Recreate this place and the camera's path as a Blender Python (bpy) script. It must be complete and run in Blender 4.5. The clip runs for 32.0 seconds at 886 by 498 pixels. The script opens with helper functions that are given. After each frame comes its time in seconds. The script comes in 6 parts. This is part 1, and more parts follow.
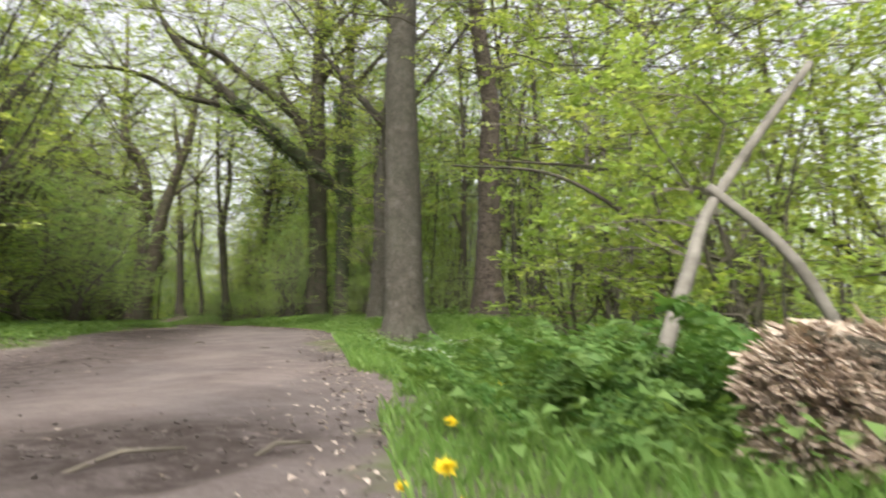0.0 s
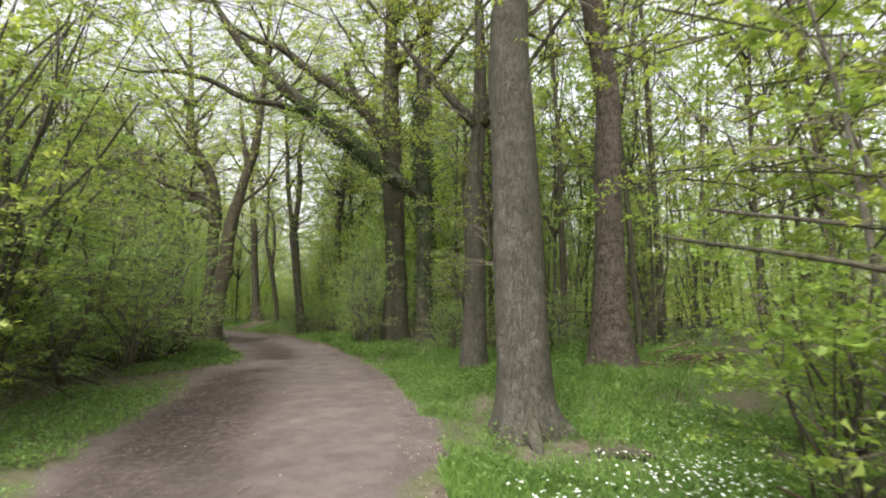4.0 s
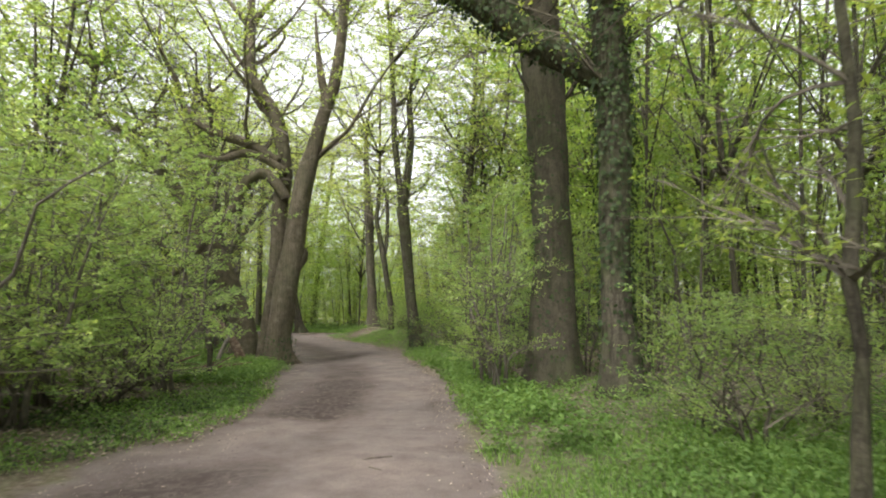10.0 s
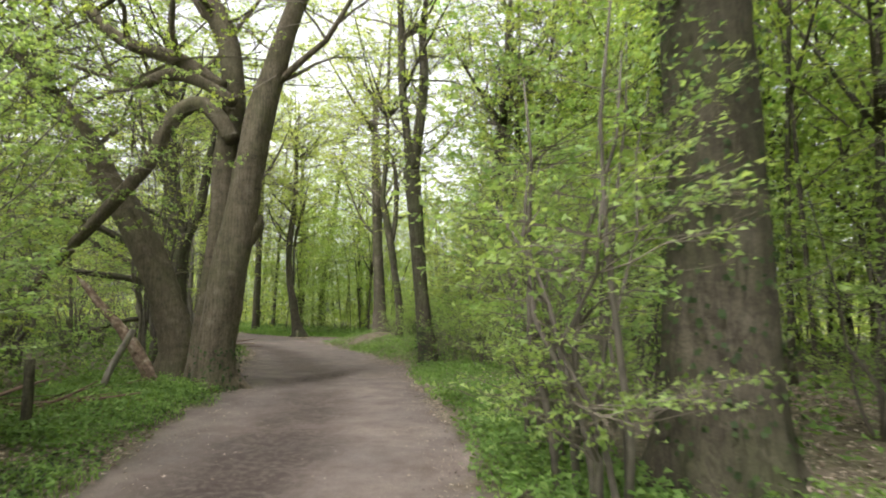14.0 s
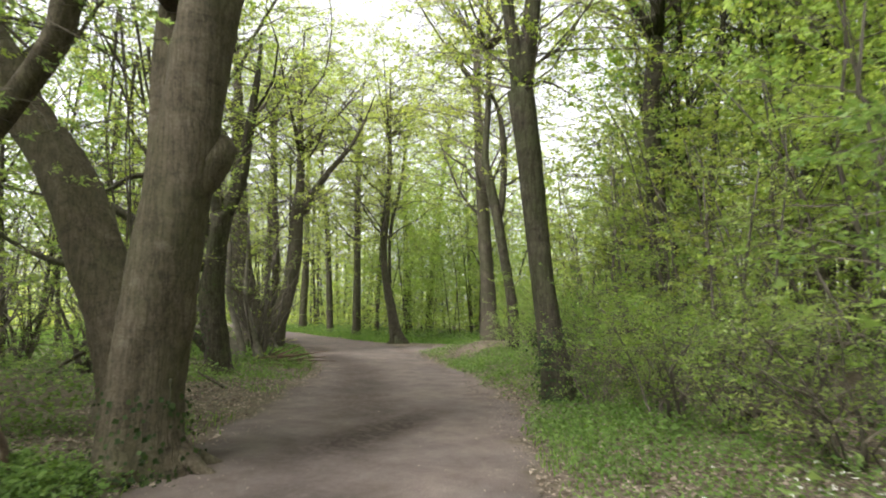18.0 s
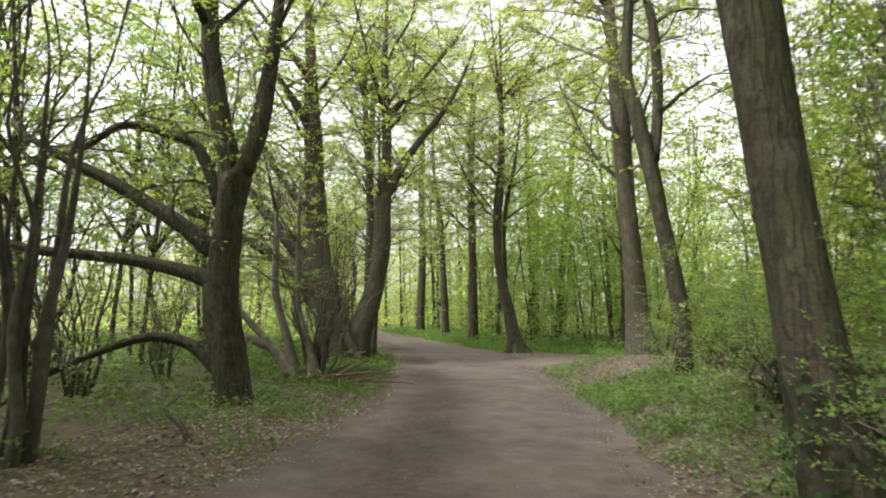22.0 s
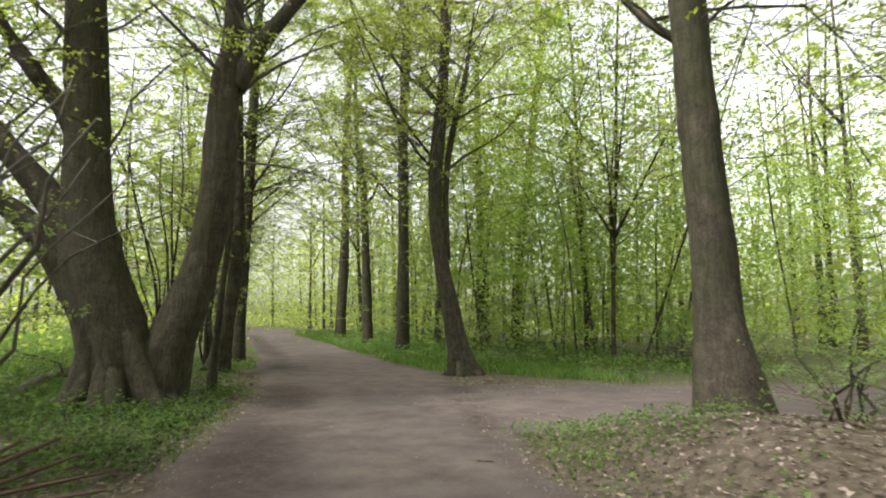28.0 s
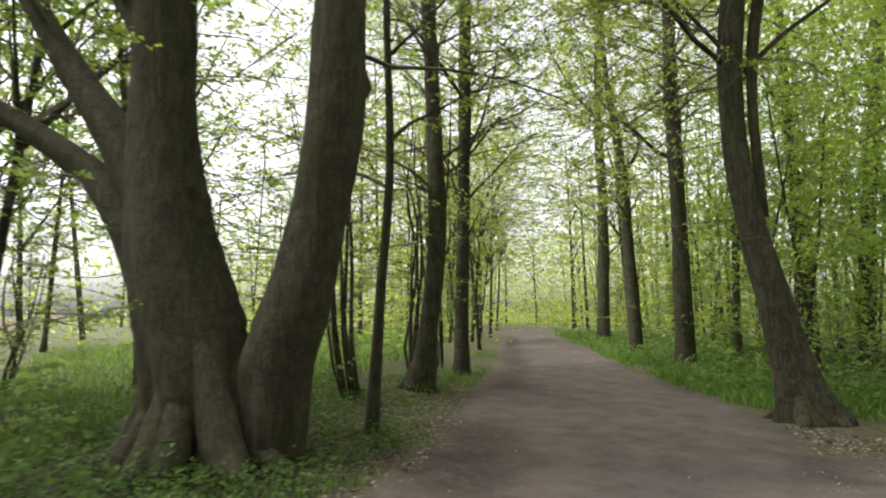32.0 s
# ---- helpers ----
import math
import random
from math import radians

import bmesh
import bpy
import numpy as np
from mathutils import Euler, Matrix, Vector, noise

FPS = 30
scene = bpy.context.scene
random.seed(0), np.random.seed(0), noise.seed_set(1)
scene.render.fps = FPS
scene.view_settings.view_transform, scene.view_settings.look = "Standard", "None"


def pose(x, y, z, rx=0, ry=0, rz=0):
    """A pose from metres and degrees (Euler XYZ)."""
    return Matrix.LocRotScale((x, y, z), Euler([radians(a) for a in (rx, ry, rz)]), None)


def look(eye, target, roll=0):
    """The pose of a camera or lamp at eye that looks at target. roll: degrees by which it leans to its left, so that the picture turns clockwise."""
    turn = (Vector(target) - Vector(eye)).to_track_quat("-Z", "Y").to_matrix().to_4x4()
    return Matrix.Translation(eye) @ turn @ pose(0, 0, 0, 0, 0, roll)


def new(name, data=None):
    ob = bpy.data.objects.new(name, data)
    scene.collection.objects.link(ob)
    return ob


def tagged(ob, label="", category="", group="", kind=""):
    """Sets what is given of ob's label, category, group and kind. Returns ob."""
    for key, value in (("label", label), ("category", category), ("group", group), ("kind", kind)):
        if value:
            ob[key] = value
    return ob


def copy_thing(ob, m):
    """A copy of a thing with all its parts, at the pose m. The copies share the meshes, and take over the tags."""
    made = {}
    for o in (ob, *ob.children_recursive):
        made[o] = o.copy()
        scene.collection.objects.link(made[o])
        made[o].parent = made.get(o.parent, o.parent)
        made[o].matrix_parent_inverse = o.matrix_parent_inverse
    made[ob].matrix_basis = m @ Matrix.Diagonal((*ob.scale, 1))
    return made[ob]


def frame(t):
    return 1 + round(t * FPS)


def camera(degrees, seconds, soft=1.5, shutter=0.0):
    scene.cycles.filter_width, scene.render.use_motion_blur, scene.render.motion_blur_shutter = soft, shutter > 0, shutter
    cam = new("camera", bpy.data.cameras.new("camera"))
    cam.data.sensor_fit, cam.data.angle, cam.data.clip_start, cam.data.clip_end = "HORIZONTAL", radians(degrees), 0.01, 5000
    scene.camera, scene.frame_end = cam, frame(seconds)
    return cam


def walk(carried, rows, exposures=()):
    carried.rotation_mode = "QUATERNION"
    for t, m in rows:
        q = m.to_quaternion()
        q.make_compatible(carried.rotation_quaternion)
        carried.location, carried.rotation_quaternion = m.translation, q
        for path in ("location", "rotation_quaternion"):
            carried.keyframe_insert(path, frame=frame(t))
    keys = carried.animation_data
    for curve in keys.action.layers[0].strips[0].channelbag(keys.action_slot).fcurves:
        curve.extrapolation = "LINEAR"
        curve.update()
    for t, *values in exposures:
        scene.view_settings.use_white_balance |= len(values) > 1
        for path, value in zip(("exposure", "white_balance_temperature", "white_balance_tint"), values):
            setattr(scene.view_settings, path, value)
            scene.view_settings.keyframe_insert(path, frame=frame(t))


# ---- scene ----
cam = camera(75.4, 32.0, soft=1.95, shutter=0.6)
PATH = [
    (0, (-0.047, -5.38, 0.184), (0.292, -3.426, 0.436), -0.1),
    (0.5, (-0.081, -5.237, 0.404), (0.032, -3.256, 0.65), -0.4),
    (1, (-0.104, -5.091, 0.703), (-0.152, -3.106, 0.943), -0.4),
    (1.5, (-0.203, -4.984, 0.964), (-0.28, -2.999, 1.199), -0.2),
    (2, (-0.361, -4.862, 1.24), (-0.15, -2.886, 1.462), 0.0),
    (2.5, (-0.406, -4.39, 1.359), (-0.154, -2.418, 1.576), -0.2),
    (3, (-0.458, -3.849, 1.462), (-0.287, -1.867, 1.672), -0.2),
    (3.5, (-0.461, -3.275, 1.501), (-0.334, -1.29, 1.704), -0.3),
    (5.5, (-0.000, 0.000, 1.577), (-0.000, 1.992, 1.760), -0.9),
    (6, (-0.018, 0.951, 1.556), (-0.037, 2.942, 1.741), -0.7),
    (6.5, (-0.156, 1.715, 1.556), (-0.221, 3.705, 1.747), -0.7),
    (7, (-0.299, 2.505, 1.547), (-0.495, 4.485, 1.745), -0.7),
    (7.5, (-0.434, 3.215, 1.536), (-0.698, 5.187, 1.736), -0.7),
    (8, (-0.516, 4.001, 1.525), (-0.828, 5.966, 1.731), -0.6),
    (8.5, (-0.604, 4.737, 1.527), (-0.984, 6.690, 1.734), -0.7),
    (9, (-0.679, 5.517, 1.504), (-1.079, 7.466, 1.714), -0.6),
    (9.5, (-0.740, 6.243, 1.475), (-1.152, 8.188, 1.690), -0.4),
    (10, (-0.902, 6.922, 1.545), (-1.307, 8.869, 1.754), -0.1),
    (10.5, (-1.015, 7.640, 1.548), (-1.432, 9.585, 1.751), 0.1),
    (11, (-1.175, 8.375, 1.535), (-1.597, 10.319, 1.741), 0.2),
    (11.5, (-1.288, 9.035, 1.513), (-1.721, 10.976, 1.724), 0.2),
    (12, (-1.407, 9.755, 1.467), (-1.848, 11.694, 1.686), 0.4),
    (12.5, (-1.543, 10.424, 1.448), (-1.989, 12.361, 1.669), 0.5),
    (13, (-1.723, 11.152, 1.456), (-2.180, 13.086, 1.674), 0.7),
    (13.5, (-1.859, 11.802, 1.473), (-2.328, 13.734, 1.691), 0.6),
    (14, (-2.070, 12.550, 1.475), (-2.552, 14.478, 1.695), 0.7),
    (14.5, (-2.310, 13.224, 1.500), (-2.888, 15.126, 1.718), 0.5),
    (15, (-2.517, 13.947, 1.498), (-3.220, 15.806, 1.717), 0.5),
    (15.5, (-2.773, 14.625, 1.502), (-3.504, 16.473, 1.722), 0.5),
    (17.5, (-3.611, 17.616, 1.527), (-4.466, 19.411, 1.744), 0.2),
    (18, (-3.753, 18.297, 1.542), (-4.623, 20.085, 1.759), 0.1),
    (18.5, (-4.029, 18.898, 1.532), (-4.940, 20.665, 1.750), 0.2),
    (19, (-4.316, 19.547, 1.530), (-5.292, 21.278, 1.749), 0.2),
    (19.5, (-4.596, 20.158, 1.517), (-5.654, 21.841, 1.734), 0.3),
    (20, (-4.867, 20.752, 1.539), (-5.935, 22.428, 1.760), 0.2),
    (20.5, (-5.088, 21.319, 1.545), (-6.174, 22.983, 1.768), 0.1),
    (21, (-5.338, 21.913, 1.532), (-6.448, 23.562, 1.757), -0.1),
    (21.5, (-5.575, 22.542, 1.521), (-6.773, 24.128, 1.743), -0.3),
    (22, (-5.833, 23.169, 1.535), (-7.094, 24.706, 1.758), -0.1),
    (22.5, (-6.070, 23.793, 1.526), (-7.364, 25.301, 1.749), 0.0),
    (23, (-6.351, 24.382, 1.536), (-7.704, 25.838, 1.759), 0.1),
    (23.5, (-6.684, 24.951, 1.497), (-8.081, 26.365, 1.720), -0.0),
    (24, (-7.046, 25.506, 1.494), (-8.513, 26.847, 1.711), -0.0),
    (24.5, (-7.351, 26.061, 1.493), (-8.821, 27.400, 1.713), -0.1),
    (25, (-7.622, 26.669, 1.473), (-9.086, 28.014, 1.695), -0.2),
    (25.5, (-8.162, 27.339, 1.433), (-9.521, 28.789, 1.658), -0.1),
    (26, (-8.593, 27.982, 1.452), (-9.905, 29.475, 1.675), 0.2),
    (26.5, (-8.930, 28.501, 1.474), (-10.147, 30.073, 1.698), 0.3),
    (28.5, (-10.710, 30.603, 1.550), (-11.811, 32.258, 1.777), 0.2),
    (29, (-11.057, 31.129, 1.602), (-12.262, 32.709, 1.826), 0.6),
    (29.5, (-11.419, 31.636, 1.539), (-12.752, 33.109, 1.768), 0.1),
    (30, (-11.833, 32.145, 1.543), (-13.175, 33.611, 1.767), 0.1),
    (30.5, (-12.251, 32.602, 1.532), (-13.739, 33.919, 1.757), -0.0),
    (31, (-12.588, 33.077, 1.546), (-14.229, 34.198, 1.768), -0.1),
    (31.5, (-13.018, 33.545, 1.545), (-14.757, 34.509, 1.762), -0.1),
    (32, (-13.397, 34.065, 1.522), (-15.122, 35.052, 1.741), -0.1),
]
walk(cam, [(t, look(eye, target, roll)) for t, eye, target, roll in PATH], [(0, 1.5), (5.5, 1.58), (8, 1.82), (11, 2.0), (18, 2.05), (22, 1.95), (25, 1.8), (29, 1.75), (32, 1.65)])

# ---- light: a bright overcast spring day ----
world = bpy.data.worlds.new("world")
scene.world = world
world.use_nodes = True
wn, wl = world.node_tree.nodes, world.node_tree.links
sky = wn.new("ShaderNodeTexSky")
sky.sky_type = "NISHITA"
sky.sun_disc = False
sky.sun_elevation, sky.sun_rotation = radians(55), radians(200)
sky.dust_density, sky.air_density, sky.ozone_density = 4.0, 1.2, 1.0
pale = wn.new("ShaderNodeHueSaturation")
pale.inputs["Saturation"].default_value = 0.12
pale.inputs["Value"].default_value = 1.5
wl.new(sky.outputs[0], pale.inputs["Color"])
wl.new(pale.outputs[0], wn["Background"].inputs["Color"])
wn["Background"].inputs["Strength"].default_value = 0.088
sun = new("sun", bpy.data.lights.new("sun", "SUN"))
sun.data.energy, sun.data.angle, sun.data.color = 1.5, radians(25), (1.0, 0.97, 0.92)
sun.matrix_world = look((0, 0, 0), (0.2, 0.55, -0.82))
scene.view_settings.exposure = 1.3

RNG = np.random.default_rng(7)


# ---- materials ----
def nodes_of(name):
    m = bpy.data.materials.new(name)
    m.use_nodes = True
    n, l = m.node_tree.nodes, m.node_tree.links
    return m, n, l, n["Principled BSDF"]


def noise_node(n, l, vec, scale, detail=4.0, rough=0.6):
    t = n.new("ShaderNodeTexNoise")
    t.inputs["Scale"].default_value, t.inputs["Detail"].default_value, t.inputs["Roughness"].default_value = scale, detail, rough
    if vec is not None:
        l.new(vec, t.inputs["Vector"])
    return t


def ramp(n, l, fac, stops):
    r = n.new("ShaderNodeValToRGB")
    r.color_ramp.elements[0].position, r.color_ramp.elements[0].color = stops[0][0], (*stops[0][1], 1)
    r.color_ramp.elements[1].position, r.color_ramp.elements[1].color = stops[-1][0], (*stops[-1][1], 1)
    for p, c in stops[1:-1]:
        e = r.color_ramp.elements.new(p)
        e.color = (*c, 1)
    l.new(fac, r.inputs["Fac"])
    return r


def mixed(n, l, fac, a, b, mode="MIX"):
    m = n.new("ShaderNodeMix")
    m.data_type, m.blend_type = "RGBA", mode
    if isinstance(fac, float):
        m.inputs[0].default_value = fac
    else:
        l.new(fac, m.inputs[0])
    for s, v in ((6, a), (7, b)):
        if isinstance(v, tuple):
            m.inputs[s].default_value = (*v, 1)
        else:
            l.new(v, m.inputs[s])
    return m.outputs[2]


def bumped(n, l, bsdf, height, strength, distance):
    b = n.new("ShaderNodeBump")
    b.inputs["Strength"].default_value, b.inputs["Distance"].default_value = strength, distance
    l.new(height, b.inputs["Height"])
    l.new(b.outputs[0], bsdf.inputs["Normal"])


def math_node(n, l, op, a, c):
    m = n.new("ShaderNodeMath")
    m.operation = op
    for k, v in enumerate((a, c)):
        if isinstance(v, (int, float)):
            m.inputs[k].default_value = v
        else:
            l.new(v, m.inputs[k])
    return m.outputs[0]


def bark_material(name, dark, mid, light, algae, ridge=(14, 14, 2.2), depth=0.03, algae_amount=0.5, furrow=0.6, rings=0.3, warped=1.2):
    """Bark: a net of upright furrows, level wrinkles, blotches, pale lichen and a green bloom of algae."""
    m, n, l, p = nodes_of(name)
    co = n.new("ShaderNodeTexCoord").outputs["Object"]
    warp = noise_node(n, l, co, 3.0, 3)

    def stretched(scale, amount):
        mp = n.new("ShaderNodeMapping")
        mp.inputs["Scale"].default_value = scale
        l.new(co, mp.inputs["Vector"])
        add = n.new("ShaderNodeVectorMath")
        add.operation = "MULTIPLY_ADD"
        l.new(warp.outputs["Color"], add.inputs[0])
        add.inputs[1].default_value = (amount, amount, amount)
        l.new(mp.outputs[0], add.inputs[2])
        return add.outputs[0]

    rid = noise_node(n, l, stretched(ridge, warped), 1.0, 2.5, 0.5)
    net = math_node(n, l, "MULTIPLY", math_node(n, l, "ABSOLUTE", math_node(n, l, "SUBTRACT", rid.outputs["Fac"], 0.5), 0), 7.0)
    wr = noise_node(n, l, stretched((2.5, 2.5, 13), 2.0), 1.0, 4, 0.6)
    wrinkle = ramp(n, l, wr.outputs["Fac"], [(0.36, (1 - rings,) * 3), (0.44, (1, 1, 1))])
    fine = noise_node(n, l, co, 38, 5, 0.7)
    blot = noise_node(n, l, co, 1.1, 5, 0.65)
    spots = noise_node(n, l, co, 5.5, 5, 0.7)
    tone = math_node(n, l, "MULTIPLY", spots.outputs["Fac"], 0.5)
    tone = math_node(n, l, "ADD", tone, math_node(n, l, "MULTIPLY", fine.outputs["Fac"], 0.5))
    base = ramp(n, l, tone, [(0.36, dark), (0.50, mid), (0.66, light)])
    crack = ramp(n, l, net, [(0.0, (1 - furrow,) * 3), (0.55, (1, 1, 1))])
    col = mixed(n, l, 1.0, base.outputs[0], crack.outputs[0], "MULTIPLY")
    col = mixed(n, l, 1.0, col, wrinkle.outputs[0], "MULTIPLY")
    bl = ramp(n, l, blot.outputs["Fac"], [(0.44, (0, 0, 0)), (0.66, (algae_amount,) * 3)])
    col = mixed(n, l, bl.outputs[0], col, mixed(n, l, 1.0, algae, crack.outputs[0], "MULTIPLY"))
    lich = ramp(n, l, noise_node(n, l, co, 2.7, 6, 0.75).outputs["Fac"], [(0.6, (0, 0, 0)), (0.7, (0.4, 0.4, 0.4))])
    col = mixed(n, l, lich.outputs[0], col, tuple(min(0.4, c * 1.5 + 0.02) for c in light))
    l.new(col, p.inputs["Base Color"])
    p.inputs["Roughness"].default_value = 0.92
    p.inputs["Specular IOR Level"].default_value = 0.2
    h = math_node(n, l, "ADD", math_node(n, l, "MULTIPLY", crack.outputs[0], 1.0), math_node(n, l, "MULTIPLY", fine.outputs["Fac"], 0.45))
    h = math_node(n, l, "ADD", h, math_node(n, l, "MULTIPLY", wrinkle.outputs[0], 0.4))
    bumped(n, l, p, h, 1.0, depth)
    return m


def leaf_material(name, a, b, c, through_light=0.4, rough=0.45):
    """Leaves: each its own green, light shining through."""
    m, n, l, p = nodes_of(name)
    geo = n.new("ShaderNodeNewGeometry")
    obj = n.new("ShaderNodeObjectInfo")
    r = ramp(n, l, geo.outputs["Random Per Island"], [(0.0, a), (0.55, b), (1.0, c)])
    tex = noise_node(n, l, n.new("ShaderNodeTexCoord").outputs["Object"], 0.6, 2)
    v = ramp(n, l, tex.outputs["Fac"], [(0.3, (0.72, 0.76, 0.7)), (0.7, (1.12, 1.1, 1.05))])
    col = mixed(n, l, 1.0, r.outputs[0], v.outputs[0], "MULTIPLY")
    hs = n.new("ShaderNodeHueSaturation")
    l.new(col, hs.inputs["Color"])
    mm = n.new("ShaderNodeMapRange")
    mm.inputs[3].default_value, mm.inputs[4].default_value = 0.485, 0.515
    l.new(obj.outputs["Random"], mm.inputs[0])
    l.new(mm.outputs[0], hs.inputs["Hue"])
    l.new(hs.outputs[0], p.inputs["Base Color"])
    p.inputs["Roughness"].default_value = rough
    p.inputs["Specular IOR Level"].default_value = 0.25
    tr = n.new("ShaderNodeBsdfTranslucent")
    tc = mixed(n, l, 1.0, hs.outputs[0], (1.75, 1.63, 1.05), "MULTIPLY")
    l.new(tc, tr.inputs["Color"])
    sh = n.new("ShaderNodeMixShader")
    sh.inputs[0].default_value = through_light
    l.new(p.outputs[0], sh.inputs[1])
    l.new(tr.outputs[0], sh.inputs[2])
    l.new(sh.outputs[0], n["Material Output"].inputs["Surface"])
    return m


def plain(name, stops, scale, rough=0.85, depth=0.01, island=False):
    m, n, l, p = nodes_of(name)
    t = noise_node(n, l, n.new("ShaderNodeTexCoord").outputs["Object"], scale, 6)
    fac = n.new("ShaderNodeNewGeometry").outputs["Random Per Island"] if island else t.outputs["Fac"]
    r = ramp(n, l, fac, stops)
    l.new(r.outputs[0], p.inputs["Base Color"])
    p.inputs["Roughness"].default_value = rough
    bumped(n, l, p, t.outputs["Fac"], 0.6, depth)
    return m


def ground_material():
    """Trodden earth where the mesh says bare, humus, moss and old leaves elsewhere."""
    m, n, l, p = nodes_of("woodland_ground")
    co = n.new("ShaderNodeTexCoord").outputs["Object"]
    bare = n.new("ShaderNodeAttribute")
    bare.attribute_name = "bare"
    moss = n.new("ShaderNodeAttribute")
    moss.attribute_name = "moss"
    mud = n.new("ShaderNodeAttribute")
    mud.attribute_name = "mud"
    big, mid, fine, grit = (noise_node(n, l, co, s, 6, 0.65) for s in (0.45, 2.2, 11.0, 60.0))
    earth = ramp(n, l, mid.outputs["Fac"], [(0.25, (0.096, 0.08, 0.076)), (0.5, (0.148, 0.126, 0.12)), (0.75, (0.192, 0.166, 0.161))])
    red = ramp(n, l, big.outputs["Fac"], [(0.35, (0.78, 0.78, 0.79)), (0.65, (1.12, 1.07, 1.04))])
    earth2 = mixed(n, l, 1.0, earth.outputs[0], red.outputs[0], "MULTIPLY")
    speck = ramp(n, l, grit.outputs["Fac"], [(0.35, (0.72, 0.7, 0.68)), (0.62, (1.08, 1.06, 1.04))])
    earth3 = mixed(n, l, 0.8, earth2, speck.outputs[0], "MULTIPLY")
    muds = n.new("ShaderNodeMath")
    muds.operation = "MULTIPLY"
    muf = ramp(n, l, fine.outputs["Fac"], [(0.36, (0.5, 0.5, 0.5)), (0.56, (1, 1, 1))])
    l.new(muf.outputs[0], muds.inputs[0])
    l.new(mud.outputs["Fac"], muds.inputs[1])
    earth4 = mixed(n, l, muds.outputs[0], earth3, (0.042, 0.032, 0.028))
    humus = ramp(n, l, fine.outputs["Fac"], [(0.3, (0.05, 0.038, 0.03)), (0.5, (0.115, 0.09, 0.071)), (0.7, (0.2, 0.163, 0.133))])
    green = ramp(n, l, mid.outputs["Fac"], [(0.36, (0, 0, 0)), (0.55, (0.85, 0.85, 0.85))])
    gm = n.new("ShaderNodeMath")
    gm.operation = "MULTIPLY"
    l.new(green.outputs[0], gm.inputs[0])
    l.new(moss.outputs["Fac"], gm.inputs[1])
    floor2 = mixed(n, l, gm.outputs[0], humus.outputs[0], (0.085, 0.115, 0.04))
    edge = n.new("ShaderNodeMath")
    edge.operation = "MULTIPLY_ADD"
    l.new(fine.outputs["Fac"], edge.inputs[0])
    edge.inputs[1].default_value = 0.7
    l.new(bare.outputs["Fac"], edge.inputs[2])
    er = ramp(n, l, edge.outputs[0], [(0.62, (0, 0, 0)), (0.95, (1, 1, 1))])
    col = mixed(n, l, er.outputs[0], floor2, earth4)
    l.new(col, p.inputs["Base Color"])
    p.inputs["Roughness"].default_value = 0.95
    p.inputs["Specular IOR Level"].default_value = 0.12
    # trodden relief: shallow hollows, clods and grit
    clod = n.new("ShaderNodeTexVoronoi")
    clod.feature = "SMOOTH_F1"
    clod.inputs["Scale"].default_value = 6.5
    l.new(co, clod.inputs["Vector"])
    h = mixed(n, l, 0.5, fine.outputs["Fac"], grit.outputs["Fac"])
    h = mixed(n, l, 0.35, h, clod.outputs["Distance"])
    bumped(n, l, p, h, 0.8, 0.045)
    return m


OAK = bark_material("oak_bark", (0.058, 0.05, 0.039), (0.1, 0.088, 0.07), (0.152, 0.14, 0.12), (0.08, 0.085, 0.057), (30, 30, 7), 0.026, 0.4, 0.38, 0.06, 2.0)
BEECH = bark_material("smooth_bark", (0.04, 0.034, 0.025), (0.075, 0.064, 0.047), (0.12, 0.105, 0.08), (0.058, 0.062, 0.031), (13, 13, 0.9), 0.01, 0.75, 0.3, 0.16, 1.4)
HORN = bark_material("hornbeam_bark", (0.062, 0.05, 0.036), (0.116, 0.096, 0.07), (0.175, 0.15, 0.115), (0.085, 0.086, 0.046), (17, 17, 0.8), 0.012, 0.6, 0.34, 0.2, 1.3)
DARK = bark_material("dark_bark", (0.034, 0.030, 0.022), (0.07, 0.061, 0.044), (0.115, 0.101, 0.077), (0.062, 0.07, 0.032), (12, 12, 1.8), 0.014, 0.8, 0.42, 0.25, 1.2)
RED = bark_material("reddish_bark", (0.068, 0.051, 0.041), (0.115, 0.09, 0.073), (0.17, 0.142, 0.119), (0.085, 0.085, 0.052), (13, 13, 6), 0.025, 0.35, 0.55, 0.35, 1.5)
TWIG = plain("twig_bark", [(0.3, (0.06, 0.05, 0.037)), (0.7, (0.15, 0.127, 0.094))], 9)
DEAD = plain("dead_wood", [(0.3, (0.11, 0.08, 0.055)), (0.5, (0.25, 0.20, 0.15)), (0.7, (0.44, 0.38, 0.31))], 6, 0.9, 0.02)
POLE = plain("bare_pole_wood", [(0.3, (0.08, 0.07, 0.054)), (0.7, (0.2, 0.18, 0.15))], 7)
STEM = plain("young_stem_bark", [(0.3, (0.05, 0.043, 0.033)), (0.7, (0.135, 0.117, 0.092))], 8)
BROWN = plain("old_bramble", [(0.0, (0.045, 0.028, 0.02)), (1.0, (0.16, 0.10, 0.07))], 7, island=True)
LITTER = plain("fallen_leaves", [(0.0, (0.09, 0.062, 0.046)), (0.5, (0.2, 0.152, 0.12)), (1.0, (0.38, 0.31, 0.26))], 7, 0.8, 0.002, island=True)
PALE = plain("torn_wood", [(0.25, (0.25, 0.18, 0.13)), (0.5, (0.52, 0.42, 0.33)), (0.75, (0.68, 0.59, 0.5))], 14, 0.85, 0.02)
FRESH = leaf_material("fresh_leaf", (0.175, 0.245, 0.055), (0.262, 0.345, 0.088), (0.36, 0.43, 0.135), 0.52)
